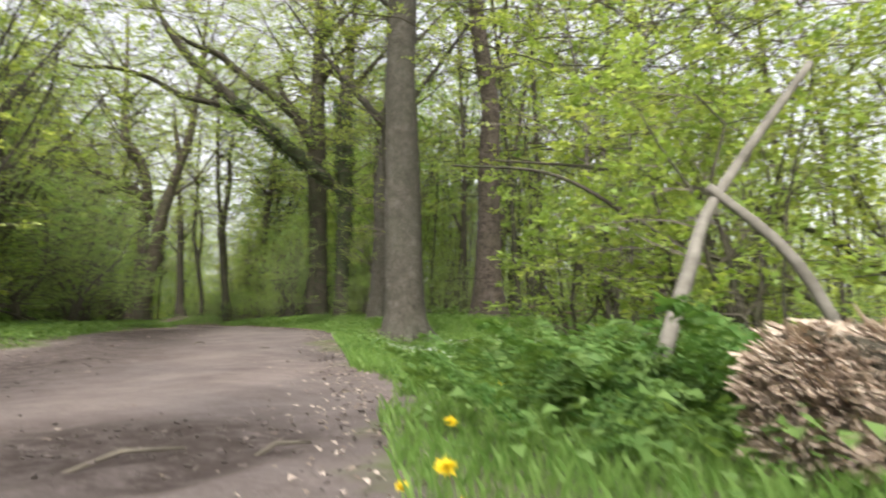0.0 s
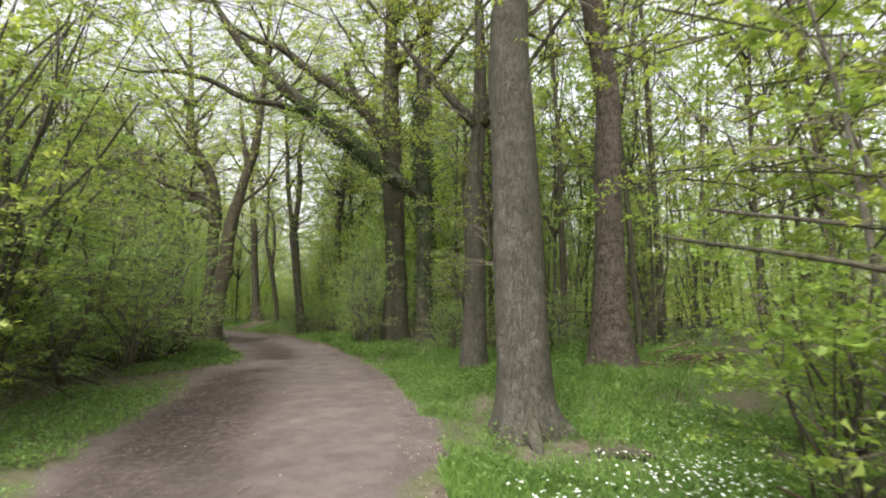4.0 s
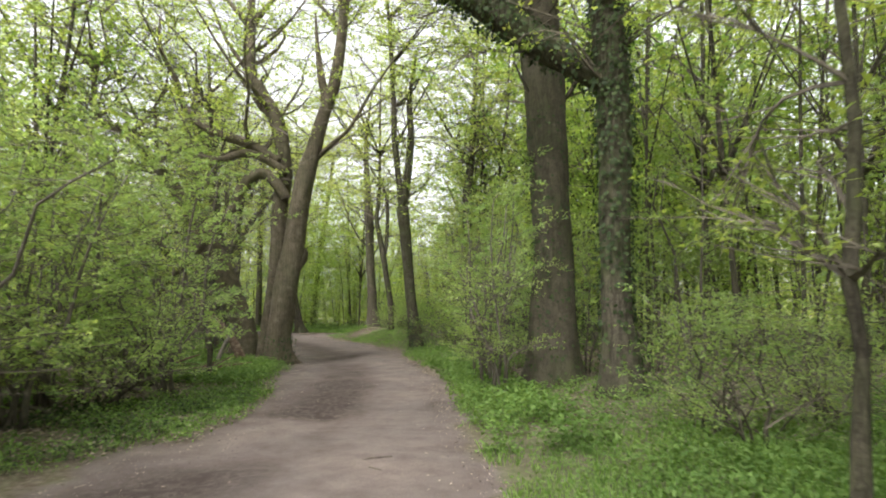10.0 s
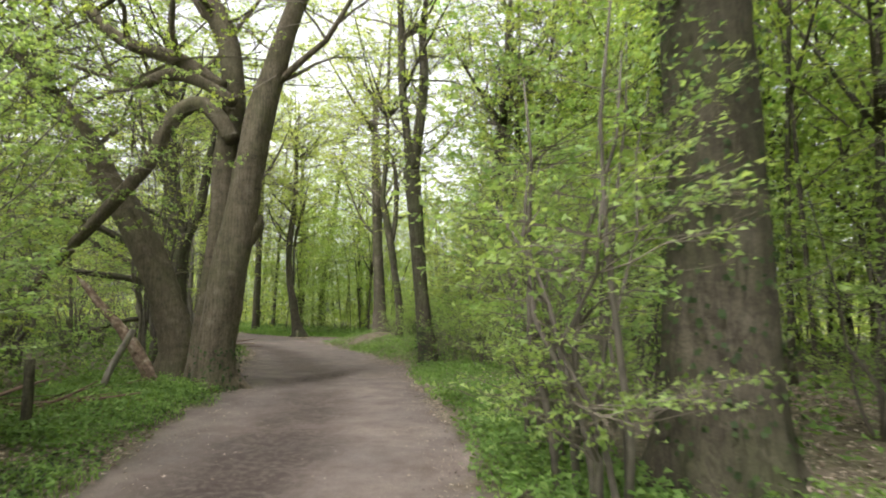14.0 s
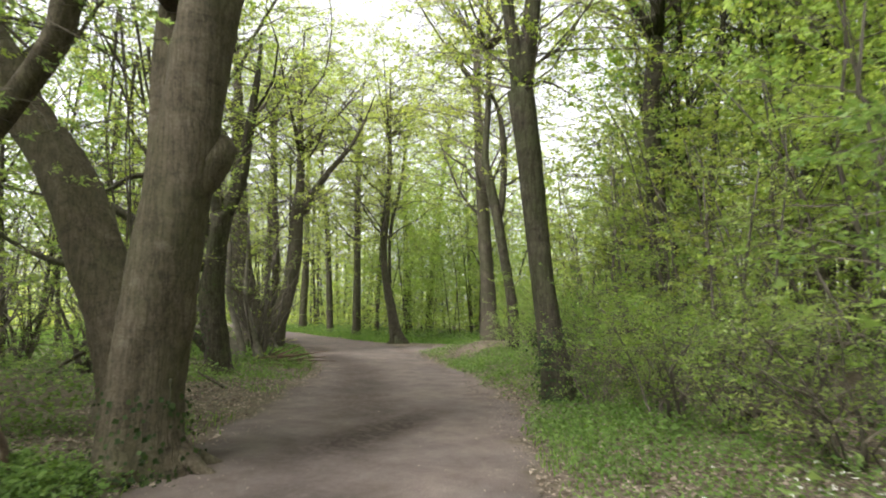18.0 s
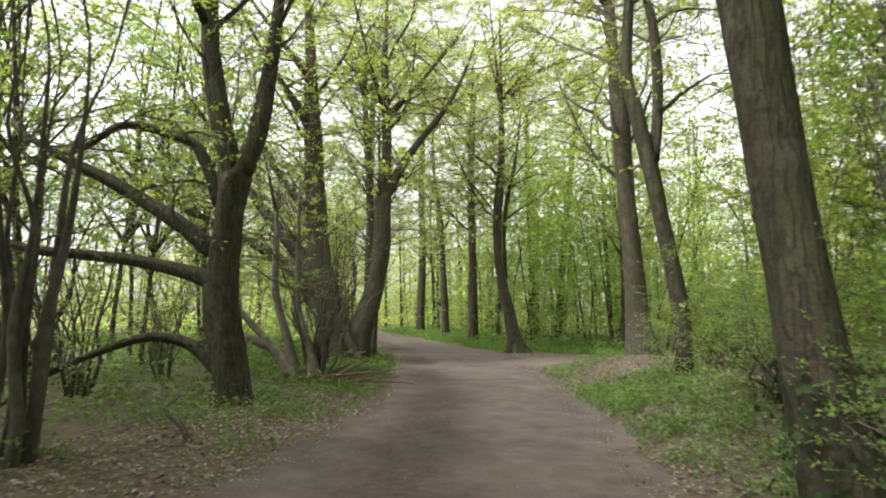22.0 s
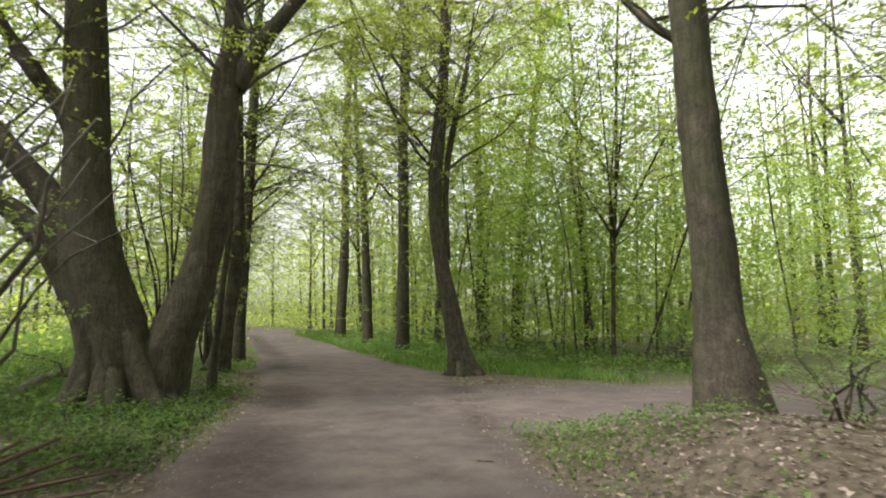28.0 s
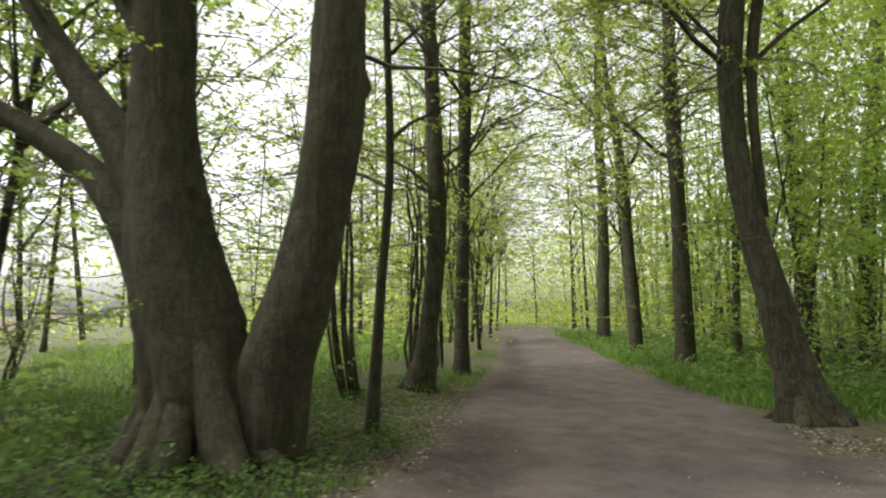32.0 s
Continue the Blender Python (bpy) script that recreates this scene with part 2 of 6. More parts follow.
MIDLEAF = leaf_material("shrub_leaf", (0.12, 0.205, 0.05), (0.19, 0.295, 0.075), (0.27, 0.37, 0.11), 0.52)
COOL = leaf_material("cool_leaf", (0.11, 0.195, 0.05), (0.17, 0.27, 0.072), (0.24, 0.34, 0.11), 0.5)
IVY = leaf_material("ivy_leaf", (0.018, 0.036, 0.012), (0.032, 0.06, 0.019), (0.058, 0.09, 0.03), 0.15, 0.65)
GRASS = leaf_material("grass_blade", (0.10, 0.18, 0.04), (0.16, 0.26, 0.068), (0.23, 0.335, 0.11), 0.42, 0.6)
HERB = leaf_material("herb_leaf", (0.07, 0.14, 0.034), (0.112, 0.2, 0.052), (0.165, 0.26, 0.082), 0.38, 0.6)
PETAL = plain("white_petal", [(0.3, (0.78, 0.78, 0.74)), (0.7, (0.86, 0.86, 0.84))], 5, 0.6, 0.001)
YELLOW = plain("yellow_petal", [(0.3, (0.72, 0.55, 0.02)), (0.7, (0.85, 0.68, 0.03))], 30, 0.6, 0.002)
GROUND = ground_material()

# ---- plan: the two edges of the track, along y ----
LEFT_Y = [-14.0, -6.0, 2.0, 4.0, 7.9, 11.0, 15.8, 18.0, 20.5, 23.11, 24.62, 27.89, 31.84, 36.18, 37.25, 44.2, 56.5, 85.0]
LEFT_X = [-3.2, -3.3, -3.7, -4.0, -4.7, -5.2, -5.8, -6.6, -7.6, -9.05, -10.08, -11.9, -14.22, -18.4, -19.31, -27.99, -44.81, -84.0]
RIGHT_Y = [-14.0, -6.0, -2.5, 1.5, 5.5, 9.8, 12.9, 16.7, 20.0, 23.52, 27.4, 31.46, 34.76, 37.15, 41.85, 43.26, 44.89, 48.41, 63.15, 85.0]
RIGHT_X = [0.1, 0.1, 0.1, -0.05, -0.3, -0.9, -1.7, -2.9, -3.8, -5.2, -7.04, -9.75, -12.1, -14.31, -17.73, -19.7, -22.51, -27.51, -48.01, -78.0]


def edge_left(y):
    return np.interp(y, LEFT_Y, LEFT_X)


def edge_right(y):
    return np.interp(y, RIGHT_Y, RIGHT_X)


def smooth(a):
    a = np.clip(a, 0, 1)
    return a * a * (3 - 2 * a)


def waves(x, y, k, seed):
    """A cheap smooth unevenness between about -1 and 1."""
    r = np.random.default_rng(seed)
    out = 0
    for i in range(6):
        a, b = r.uniform(0, 6.28, 2)
        f = k * (0.6 + 0.5 * i)
        out = out + np.sin(f * (x * math.cos(a) + y * math.sin(a)) + b) / (1 + 0.5 * i)
    return out / 2.2


def inside(x, y):
    """How far inside the trodden ground, in metres; below 0 outside it."""
    main = np.minimum(np.minimum(x - edge_left(y), edge_right(y) - x) * 0.75, 70 - y)
    # the side track that leaves to the right by the leaning tree
    u, v = x + 15.35, y - 38.8
    along, across = 0.82 * u + 0.57 * v, -0.57 * u + 0.82 * v
    side = np.minimum(2.5 + 0.02 * along - np.abs(across), np.minimum(along + 3.5, 26 - along))
    return np.maximum(main, side)


def terrain(x, y):
    x, y = np.asarray(x, float), np.asarray(y, float)
    d = inside(x, y)
    off = -d
    bank = np.interp(y, [-20, 4, 9, 16, 22, 27.3, 32, 35.8, 38, 40, 42.5], [0, 0.02, 0.22, 0.3, 0.3, 0.22, 0.55, 0.62, 0.5, 0.15, 0.02])
    right = x > 0.5 * (edge_left(y) + edge_right(y))
    z = np.where(right, bank * smooth(off / 2.0), 0.06 * smooth(off / 1.5))
    z = z + 0.07 * smooth(off / 3) * waves(x, y, 0.55, 3) + 0.014 * waves(x, y, 2.1, 4)
    z = z - 0.2 * smooth((7 - y) / 9)
    z = z - np.where(right, 0.22 * smooth(off / 0.8) * smooth((7.8 - y) / 2.6) * smooth((y + 2.0) / 2), 0)
    # the track climbs out of a hollow here
    z = z - 0.6 * smooth((-4.8 - y) / 0.5)
    return z


def ground_z(x, y):
    return float(terrain(x, y))


# ---- mesh helpers ----
def mesh_of(name, verts, faces, material, smooth_faces=False):
    """A mesh from arrays; faces is an (n, 3) or (n, 4) array."""
    me = bpy.data.meshes.new(name)
    verts, faces = np.asarray(verts, np.float32).reshape(-1, 3), np.asarray(faces, np.int32)
    k = faces.shape[1]
    me.vertices.add(len(verts))
    me.vertices.foreach_set("co", verts.ravel())
    me.loops.add(faces.size)
    me.loops.foreach_set("vertex_index", faces.ravel())
    me.polygons.add(len(faces))
    me.polygons.foreach_set("loop_start", np.arange(0, faces.size, k, dtype=np.int32))
    me.polygons.foreach_set("use_smooth", np.full(len(faces), smooth_faces))
    me.update(calc_edges=True)
    me.validate()
    if material:
        me.materials.append(material)
    return me


def part_of(name, me, parent, label="", kind=""):
    ob = new(name, me)
    ob.parent = parent
    return tagged(ob, label, kind=kind)


def stuff(name, me, label, category):
    return tagged(new(name, me), label, category, kind="stuff")


def thing(name, at, label, category, group=""):
    ob = new(name)
    ob.empty_display_size = 0.2
    ob.location = at
    return tagged(ob, label, category, group)


def spline(points, step):
    """Points (x, y, z, r) resampled smoothly about every step metres."""
    p = np.array(points, float)
    if len(p) < 3:
        p = np.array([p[0], (p[0] + p[-1]) / 2, p[-1]])
    q = np.vstack([2 * p[0] - p[1], p, 2 * p[-1] - p[-2]])
    out = []
    for i in range(1, len(q) - 2):
        n = max(1, int(np.linalg.norm(q[i + 1, :3] - q[i, :3]) / step))
        t = np.linspace(0, 1, n, endpoint=False)[:, None]
        a, b, c, d = q[i - 1], q[i], q[i + 1], q[i + 2]
        out.append(0.5 * (2 * b + (c - a) * t + (2 * a - 5 * b + 4 * c - d) * t**2 + (3 * b - a - 3 * c + d) * t**3))
    out.append(p[-1:])
    out = np.vstack(out)
    out[:, 3] = np.maximum(out[:, 3], 0.002)
    return out


def tube(points, seg=10, step=0.25, rough=0.05, flare=0.0, seed=1, base_z=0.0, ridges=0, flute=0.0, bulges=0):
    """A limb: rings round a smooth line, uneven, flared into root lobes at the foot."""
    p = spline(points, step)
    r = np.random.default_rng(seed)
    tan = np.gradient(p[:, :3], axis=0)
    tan /= np.linalg.norm(tan, axis=1)[:, None] + 1e-9
    side = np.cross(tan[0], (0.31, 0.95, 0.05))
    side /= np.linalg.norm(side)
    ang = np.linspace(0, 2 * np.pi, seg, endpoint=False)
    lobes = int(r.integers(4, 7))
    ph = r.uniform(0, 6.28, 4)
    nf = int(r.integers(6, 9))
    top = max(0.5, min(6.0, p[-1, 2] - base_z))
    lumps = [(r.uniform(0, 6.283), r.uniform(0.2, top), r.uniform(0.05, 0.13), r.uniform(0.15, 0.4), r.uniform(0.06, 0.2)) for _ in range(bulges)]
    verts = []
    for i in range(len(p)):
        side = side - tan[i] * (side @ tan[i])
        side /= np.linalg.norm(side)
        up = np.cross(tan[i], side)
        h = p[i, 2] - base_z
        k = 1 + rough * (np.sin(2 * ang + ph[0] + 1.3 * h) + 0.7 * np.sin(3 * ang + ph[1] - 2.1 * h) + 0.5 * np.sin(5 * ang + ph[2] + 4 * h)) + r.normal(0, rough * 0.25, seg)
        if ridges:
            k = k + 0.014 * np.sin(ridges * ang + ph[3] + 1.2 * np.sin(5 * h + 3 * ang)) + r.normal(0, 0.007, seg)
        if flare:
            f = math.exp(-max(h, 0) / 0.38)
            k = k + flare * f * (0.55 + 0.6 * np.cos(lobes * ang + ph[3]) * f)
        if flute:
            w = nf * 0.5 * ang + ph[1] + 0.5 * math.sin(1.3 * h + ph[2]) + 0.6 * np.sin(ang + ph[0])
            f = math.exp(-max(h, 0) / 0.95)
            k = k + flute * f * (np.abs(np.sin(w)) ** 0.7 - 0.62) * (0.75 + 0.4 * np.sin(2 * ang + ph[3]))
        for a0, h0, amp, wa, wh in lumps:
            da = (ang - a0 + np.pi) % (2 * np.pi) - np.pi
            k = k + amp * np.exp(-((da / wa) ** 2) - ((h - h0) / wh) ** 2)
        verts.append(p[i, :3] + p[i, 3] * k[:, None] * (np.cos(ang)[:, None] * side + np.sin(ang)[:, None] * up))
    v = np.vstack(verts + [p[-1:, :3], p[:1, :3]])
    n = len(p)
    i, j = np.meshgrid(np.arange(n - 1), np.arange(seg), indexing="ij")
    a, b = i * seg + j, i * seg + (j + 1) % seg
    f = np.stack([a, b, b + seg, a + seg], -1).reshape(-1, 4)
    j = np.arange(seg)
    top, low = n * seg, n * seg + 1
    cap = np.stack([(n - 1) * seg + j, (n - 1) * seg + (j + 1) % seg, np.full(seg, top), np.full(seg, top)], -1)
    cap2 = np.stack([(j + 1) % seg, j, np.full(seg, low), np.full(seg, low)], -1)
    return v, f, cap, cap2


def tube_mesh(name, points, material, **k):
    v, f, cap, cap2 = tube(points, **k)
    me = bpy.data.meshes.new(name)
    tris = np.vstack([cap[:, :3], cap2[:, :3]])
    me.from_pydata(v.tolist(), [], f.tolist() + tris.tolist())
    me.polygons.foreach_set("use_smooth", np.full(len(me.polygons), True))
    me.materials.append(material)
    return me


def sticks(a, b, ra, rb):
    """Three-sided twigs from a to b: arrays of places and radii; returns vertices and faces."""
    a, b = np.asarray(a, float), np.asarray(b, float)
    d = b - a
    d /= np.linalg.norm(d, axis=1)[:, None] + 1e-9
    s = np.cross(d, np.array([0.2, 0.3, 0.93]))
    s /= np.linalg.norm(s, axis=1)[:, None] + 1e-9
    u = np.cross(d, s)
    rings = []
    for c, r in ((a, ra), (b, rb)):
        r = np.broadcast_to(r, len(a))[:, None]
        for w in (0, 2.094, 4.189):
            rings.append(c + r * (math.cos(w) * s + math.sin(w) * u))
    v = np.stack(rings, 1).reshape(-1, 3)
    o = (np.arange(len(a)) * 6)[:, None, None]
    f = np.array([[0, 1, 4, 3], [1, 2, 5, 4], [2, 0, 3, 5]])[None] + o
    return v, f.reshape(-1, 4)


def needles(a, b, ra):
    """Three-sided twig ends that taper to a point."""
    v, _ = sticks(a, b, ra, 0.0)
    v = v.reshape(-1, 6, 3)[:, :4].reshape(-1, 3)
    f = np.array([[0, 1, 3], [1, 2, 3], [2, 0, 3]])[None] + (np.arange(len(a)) * 4)[:, None, None]
    return v, f.reshape(-1, 3)


def split(chunk):
    """The same piece with its four-sided faces cut in two."""
    v, f = chunk
    return v, np.vstack([f[:, :3], f[:, [0, 2, 3]]])


def leaves(places, size, r, flat=1.2, along=None, slim=0.62, three=False):
    """Small folded leaf blades at the places, lying more or less level."""
    n = len(places)
    nor = r.normal(0, 0.6, (n, 3)) + np.array([0, 0, flat])
    nor /= np.linalg.norm(nor, axis=1)[:, None]
    d = r.normal(0, 1, (n, 3)) if along is None else along + r.normal(0, 0.45, (n, 3))
    d -= nor * (d * nor).sum(1)[:, None]
    d /= np.linalg.norm(d, axis=1)[:, None] + 1e-9
    w = np.cross(nor, d)
    s = (size * r.uniform(0.6, 1.25, n))[:, None]
    if three:
        a, b = 0.78 * r.uniform(0.75, 1.1, (n, 1)), 0.5 * slim
        v = np.stack([places, places + d * s * a + w * s * b + nor * s * 0.1, places + d * s - w * s * b * 0.7 - nor * s * 0.12], 1)
        return v.reshape(-1, 3), np.arange(3 * n).reshape(n, 3)
    mid = places + d * s * 0.45
    v = np.stack([places, mid + w * s * slim * 0.5 + nor * s * 0.1, places + d * s - nor * s * 0.12, mid - w * s * slim * 0.5 + nor * s * 0.1], 1)
    f = np.arange(4 * n).reshape(n, 4)
    return v.reshape(-1, 3), f


def join(chunks):
    vs, fs, o = [], [], 0
    for v, f in chunks:
        vs.append(v)
        fs.append(f + o)
        o += len(v)
    return np.vstack(vs), np.vstack(fs)


def turned(bd, r, low, high, flat=0.6, sag=0.05):
    """Directions turned to one side or the other of the parent's, kept rather level."""
    m = len(bd)
    turn = r.choice([-1, 1], m) * r.uniform(low, high, m)
    c, s = np.cos(turn), np.sin(turn)
    d = np.stack([c * bd[:, 0] - s * bd[:, 1], s * bd[:, 0] + c * bd[:, 1], flat * bd[:, 2] + r.normal(sag, 0.17, m)], 1)
    return d / (np.linalg.norm(d, axis=1)[:, None] + 1e-9)


def sprays(nodes, rad, r, per, leaf_n, leaf, spread, twig, bare=0.2, fine=True):
    """Twigs, twiglets and leaves along branches whose nodes are given, shape (count, segs + 1, 3)."""
    count, segs = nodes.shape[0], nodes.shape[1] - 1
    m = count * per
    own = np.repeat(np.arange(count), per)
    u = r.uniform(0.18, 1.0, m) * segs
    i = np.minimum(u.astype(int), segs - 1)
    w = (u - i)[:, None]
    start = nodes[own, i] * (1 - w) + nodes[own, i + 1] * w
    bd = nodes[own, i + 1] - nodes[own, i]
    bd /= np.linalg.norm(bd, axis=1)[:, None] + 1e-9
    d = turned(bd, r, 0.4, 1.15)
    tl = spread * r.uniform(0.35, 1.05, m) * (1.15 - 0.45 * u / segs)
    q = np.minimum(twig, np.broadcast_to(rad, count)[own] * 0.6)
    wood, line = [], [start]
    steps = 2 if fine else 1
    for k in range(steps):
        if k:
            d = d + r.normal(0, 0.2, (m, 3)) + np.array([0, 0, 0.04])
            d /= np.linalg.norm(d, axis=1)[:, None]
        line.append(line[-1] + d * (tl / steps)[:, None])
        wood.append(needles(line[-2], line[-1], q * (1 - 0.45 * k)) if k == steps - 1 else split(sticks(line[-2], line[-1], q, q * 0.55)))
    line = np.stack(line, 1)
    live = np.nonzero(r.random(m) > bare)[0]
    k1 = np.repeat(live, max(1, leaf_n // 2 if fine else leaf_n))
    v = r.uniform(0.3, 1.04, len(k1)) * steps
    j = np.minimum(v.astype(int), steps - 1)
    f = (v - j)[:, None]
    at = [line[k1, j] * (1 - f) + line[k1, j + 1] * f]
    to = [line[k1, j + 1] - line[k1, j]]
    if fine:
        o = np.repeat(np.arange(m), 2)
        j = r.integers(0, steps, len(o))
        a = line[o, j] + (line[o, j + 1] - line[o, j]) * r.uniform(0.2, 1, (len(o), 1))
        td = turned((line[o, j + 1] - line[o, j]) / (tl[o] / steps)[:, None], r, 0.4, 1.0)
        e = a + td * (tl[o] * r.uniform(0.25, 0.5, len(o)))[:, None]
        wood.append(needles(a, e, np.maximum(q[o] * 0.5, 0.0015)))
        k2 = np.repeat(np.nonzero(np.isin(o, live))[0], max(1, leaf_n // 4))
        f = r.uniform(0.15, 1.05, (len(k2), 1))
        at.append(a[k2] * (1 - f) + e[k2] * f)
        to.append(td[k2])
    at, to = np.vstack(at), np.vstack(to)
    to /= np.linalg.norm(to, axis=1)[:, None] + 1e-9
    at = at + r.normal(0, 0.035, at.shape) * np.array([1.2, 1.2, 0.7]) * max(0.6, spread)
    return wood, leaves(at, leaf, r, 1.0, to, 0.72, True)


def twiggery(limbs, r, count, length, per, leaf_n, leaf, low=2.0, rise=0.25, spread=1.0, thick=0.026, top_bias=1.0, bare=0.2, fine=True, segs=5):
    """Side branches off the limbs, twigs and twiglets off those, leaves along them in level sprays. Returns (wood, foliage) arrays."""
    lines = [spline(l, 0.3) for l in limbs]
    pts = np.vstack(lines)
    tan = np.vstack([np.gradient(l[:, :3], axis=0) for l in lines])
    tan /= np.linalg.norm(tan, axis=1)[:, None] + 1e-9
    ok = np.nonzero(pts[:, 2] > low)[0]
    if len(ok) < 3:
        ok = np.arange(len(pts))
    pick = ok[r.integers(0, len(ok), count)]
    if top_bias != 1.0:
        order = ok[np.argsort(pts[ok, 2])]
        pick = order[(len(ok) * r.uniform(0, 1, count) ** (1 / top_bias)).astype(int).clip(0, len(ok) - 1)]
    az = r.uniform(0, 6.283, count)
    d = np.stack([np.cos(az), np.sin(az), r.normal(rise, 0.32, count)], 1) + 0.22 * tan[pick]
    d /= np.linalg.norm(d, axis=1)[:, None]
    ln = length * r.uniform(0.45, 1.3, count)
    rad = np.minimum(pts[pick, 3] * 0.6, thick * r.uniform(0.6, 1.5, count))
    nodes, wood = [pts[pick, :3]], []
    for k in range(segs):
        d = d + r.normal(0, 0.2, (count, 3)) * np.array([1, 1, 0.7]) + np.array([0, 0, 0.09 - 0.075 * k])
        d /= np.linalg.norm(d, axis=1)[:, None]
        nodes.append(nodes[-1] + d * (ln / segs)[:, None])
        wood.append(split(sticks(nodes[-2], nodes[-1], rad * (1 - 0.85 * k / segs), rad * (1 - 0.85 * (k + 1) / segs))))
    more, foliage = sprays(np.stack(nodes, 1), rad, r, per, leaf_n, leaf, spread, min(0.009, thick * 0.4), bare, fine)
    return join(wood + more), foliage


def wander(start, height, r, lean=0.12, step=1.6, top=0.03):
    """A stem going on upwards from its last known point (x, y, z, r)."""
    x, y, z, rad = start
    out, dx, dy = [], r.normal(0, lean), r.normal(0, lean)
    n = max(2, int((height - z) / step))
    for i in range(1, n + 1):
        dx, dy = dx + r.normal(0, lean * 0.6), dy + r.normal(0, lean * 0.6)
        x, y = x + dx * step * 0.6, y + dy * step * 0.6
        out.append((x, y, z + (height - z) * i / n, rad + (top - rad) * i / n))
    return out


def tree(name, label, base, stems, limbs=(), bark=None, height=14, seed=1, seg=12, step=0.3, flare=0.5, ridges=0, rough=0.05,
         count=90, length=2.7, per=7, leaf_n=17, leaf=0.105, low=3.0, leaf_mat=None, category="tree", group="trees along the track", grow=True, top_bias=1.0, rise=0.25, spread=1.1, forks=4, roots=0, flute=0.0, bulges=0, root_high=0.0, boughs=3):
    """A tree from its known stems and limbs (x, y, z, r in the world); above the known part it goes on by itself."""
    r = np.random.default_rng(seed)
    bx, by = base
    bz = ground_z(bx, by)
    root = thing(name, (bx, by, bz), label, category, group)
    loc = np.array([bx, by, bz, 0])
    bark, leaf_mat = bark or BEECH, leaf_mat or FRESH
    crown_lines, minor = [], []
    for n, s in enumerate(stems):
        pts = [tuple(np.array(q) - loc) for q in s]
        x, y, z, q = pts[0]
        if n == 0 or s[0][2] - bz < 0.7:
            pts = [(x, y, -0.18, q * 1.05)] + [p for p in pts if p[2] > 0.02]
        if grow:
            up = wander(pts[-1], height * r.uniform(0.85, 1.1), r)
            for k in range(forks):
                i = int(r.integers(0, max(1, len(up) - 2)))
                a = up[i]
                az, ln = r.uniform(0, 6.28), r.uniform(2.5, 4.5)
                minor.append([a] + [(a[0] + math.cos(az) * ln * u * 0.7, a[1] + math.sin(az) * ln * u * 0.7, a[2] + ln * (0.75 * u + 0.15 * u * u), a[3] * 0.55 * (1 - 0.75 * u)) for u in (0.33, 0.66, 1.0)])
            pts = pts + up
        part_of("trunk" if n == 0 else "stem", tube_mesh("trunk", pts, bark, seg=seg, step=step, flare=flare if s[0][2] - bz < 0.9 else 0, seed=seed + n, ridges=ridges, rough=rough, flute=flute if s[0][2] - bz < 0.9 else 0, bulges=bulges), root)
        crown_lines.append(pts)
    for n in range(roots):
        # roots that run down the foot of the trunk and out into the ground
        foot = np.array(crown_lines[0][:6])
        q = float(np.interp(0.45, foot[:, 2], foot[:, 3]))
        cx, cy = (float(np.interp(0.4, foot[:, 2], foot[:, k])) for k in (0, 1))
        az = 6.283 * (n + r.uniform(-0.42, 0.42)) / roots
        c, s2, w = math.cos(az), math.sin(az), (0.05 + 0.12 * q) * r.uniform(0.8, 1.25)
        hs = (0.7 * q + 0.2) * r.uniform(0.5, 1.2)
        shape = ((hs, 0.8, 0.5), (hs * 0.6, 0.92, 1.0), (hs * 0.3, 1.08, 1.15), (0.06, 1.3, 1.0), (-0.02, r.uniform(1.5, 1.8), 0.75), (-0.14, r.uniform(1.9, 2.5), 0.4))
        if root_high:
            hs, w = root_high * r.uniform(0.7, 1.35), (0.08 + 0.15 * q) * r.uniform(0.75, 1.2)
            shape = ((hs * 1.5, 0.5, 0.2), (hs * 1.15, 0.7, 0.6), (hs * 0.65, 0.9, 1.0), (hs * 0.28, 1.15, 1.05), (0.1, 1.4, 1.0), (-0.03, r.uniform(1.65, 1.85), 0.75), (-0.16, r.uniform(1.95, 2.4), 0.4))
        pts = []
        for h, k, f in shape:
            o = float(np.interp(max(h, 0.25), foot[:, 2], foot[:, 3])) * k
            hx, hy = (float(np.interp(max(h, 0.1), foot[:, 2], foot[:, k2])) for k2 in (0, 1))
            pts.append((hx + c * o, hy + s2 * o, h, w * f))
        part_of("root", tube_mesh("root", pts, bark, seg=10, step=0.1, seed=seed + 60 + n, rough=0.08), root)
    for n, s in enumerate(limbs):
        pts = [tuple(np.array(q) - loc) for q in s]
        a, b = np.array(pts[-2]), np.array(pts[-1])
        d = (b - a)[:3]
        d /= np.linalg.norm(d)
        e = b[:3]
        for k in range(2):
            d = d + r.normal(0, 0.2, 3) + np.array([0, 0, 0.12])
            d /= np.linalg.norm(d)
            e = e + d * 1.1
            pts.append((*e, max(0.012, b[3] * (0.6 - 0.35 * k))))
        part_of("limb", tube_mesh("limb", pts, bark, seg=max(7, seg - 3), step=step, seed=seed + 20 + n, rough=rough), root)
        crown_lines.append(pts)
    known = np.vstack([spline(l, 0.4) for l in crown_lines])
    known = known[(known[:, 2] > max(low - 0.6, 4.6)) & (known[:, 2] < height * 0.8) & (known[:, 3] > 0.05)]
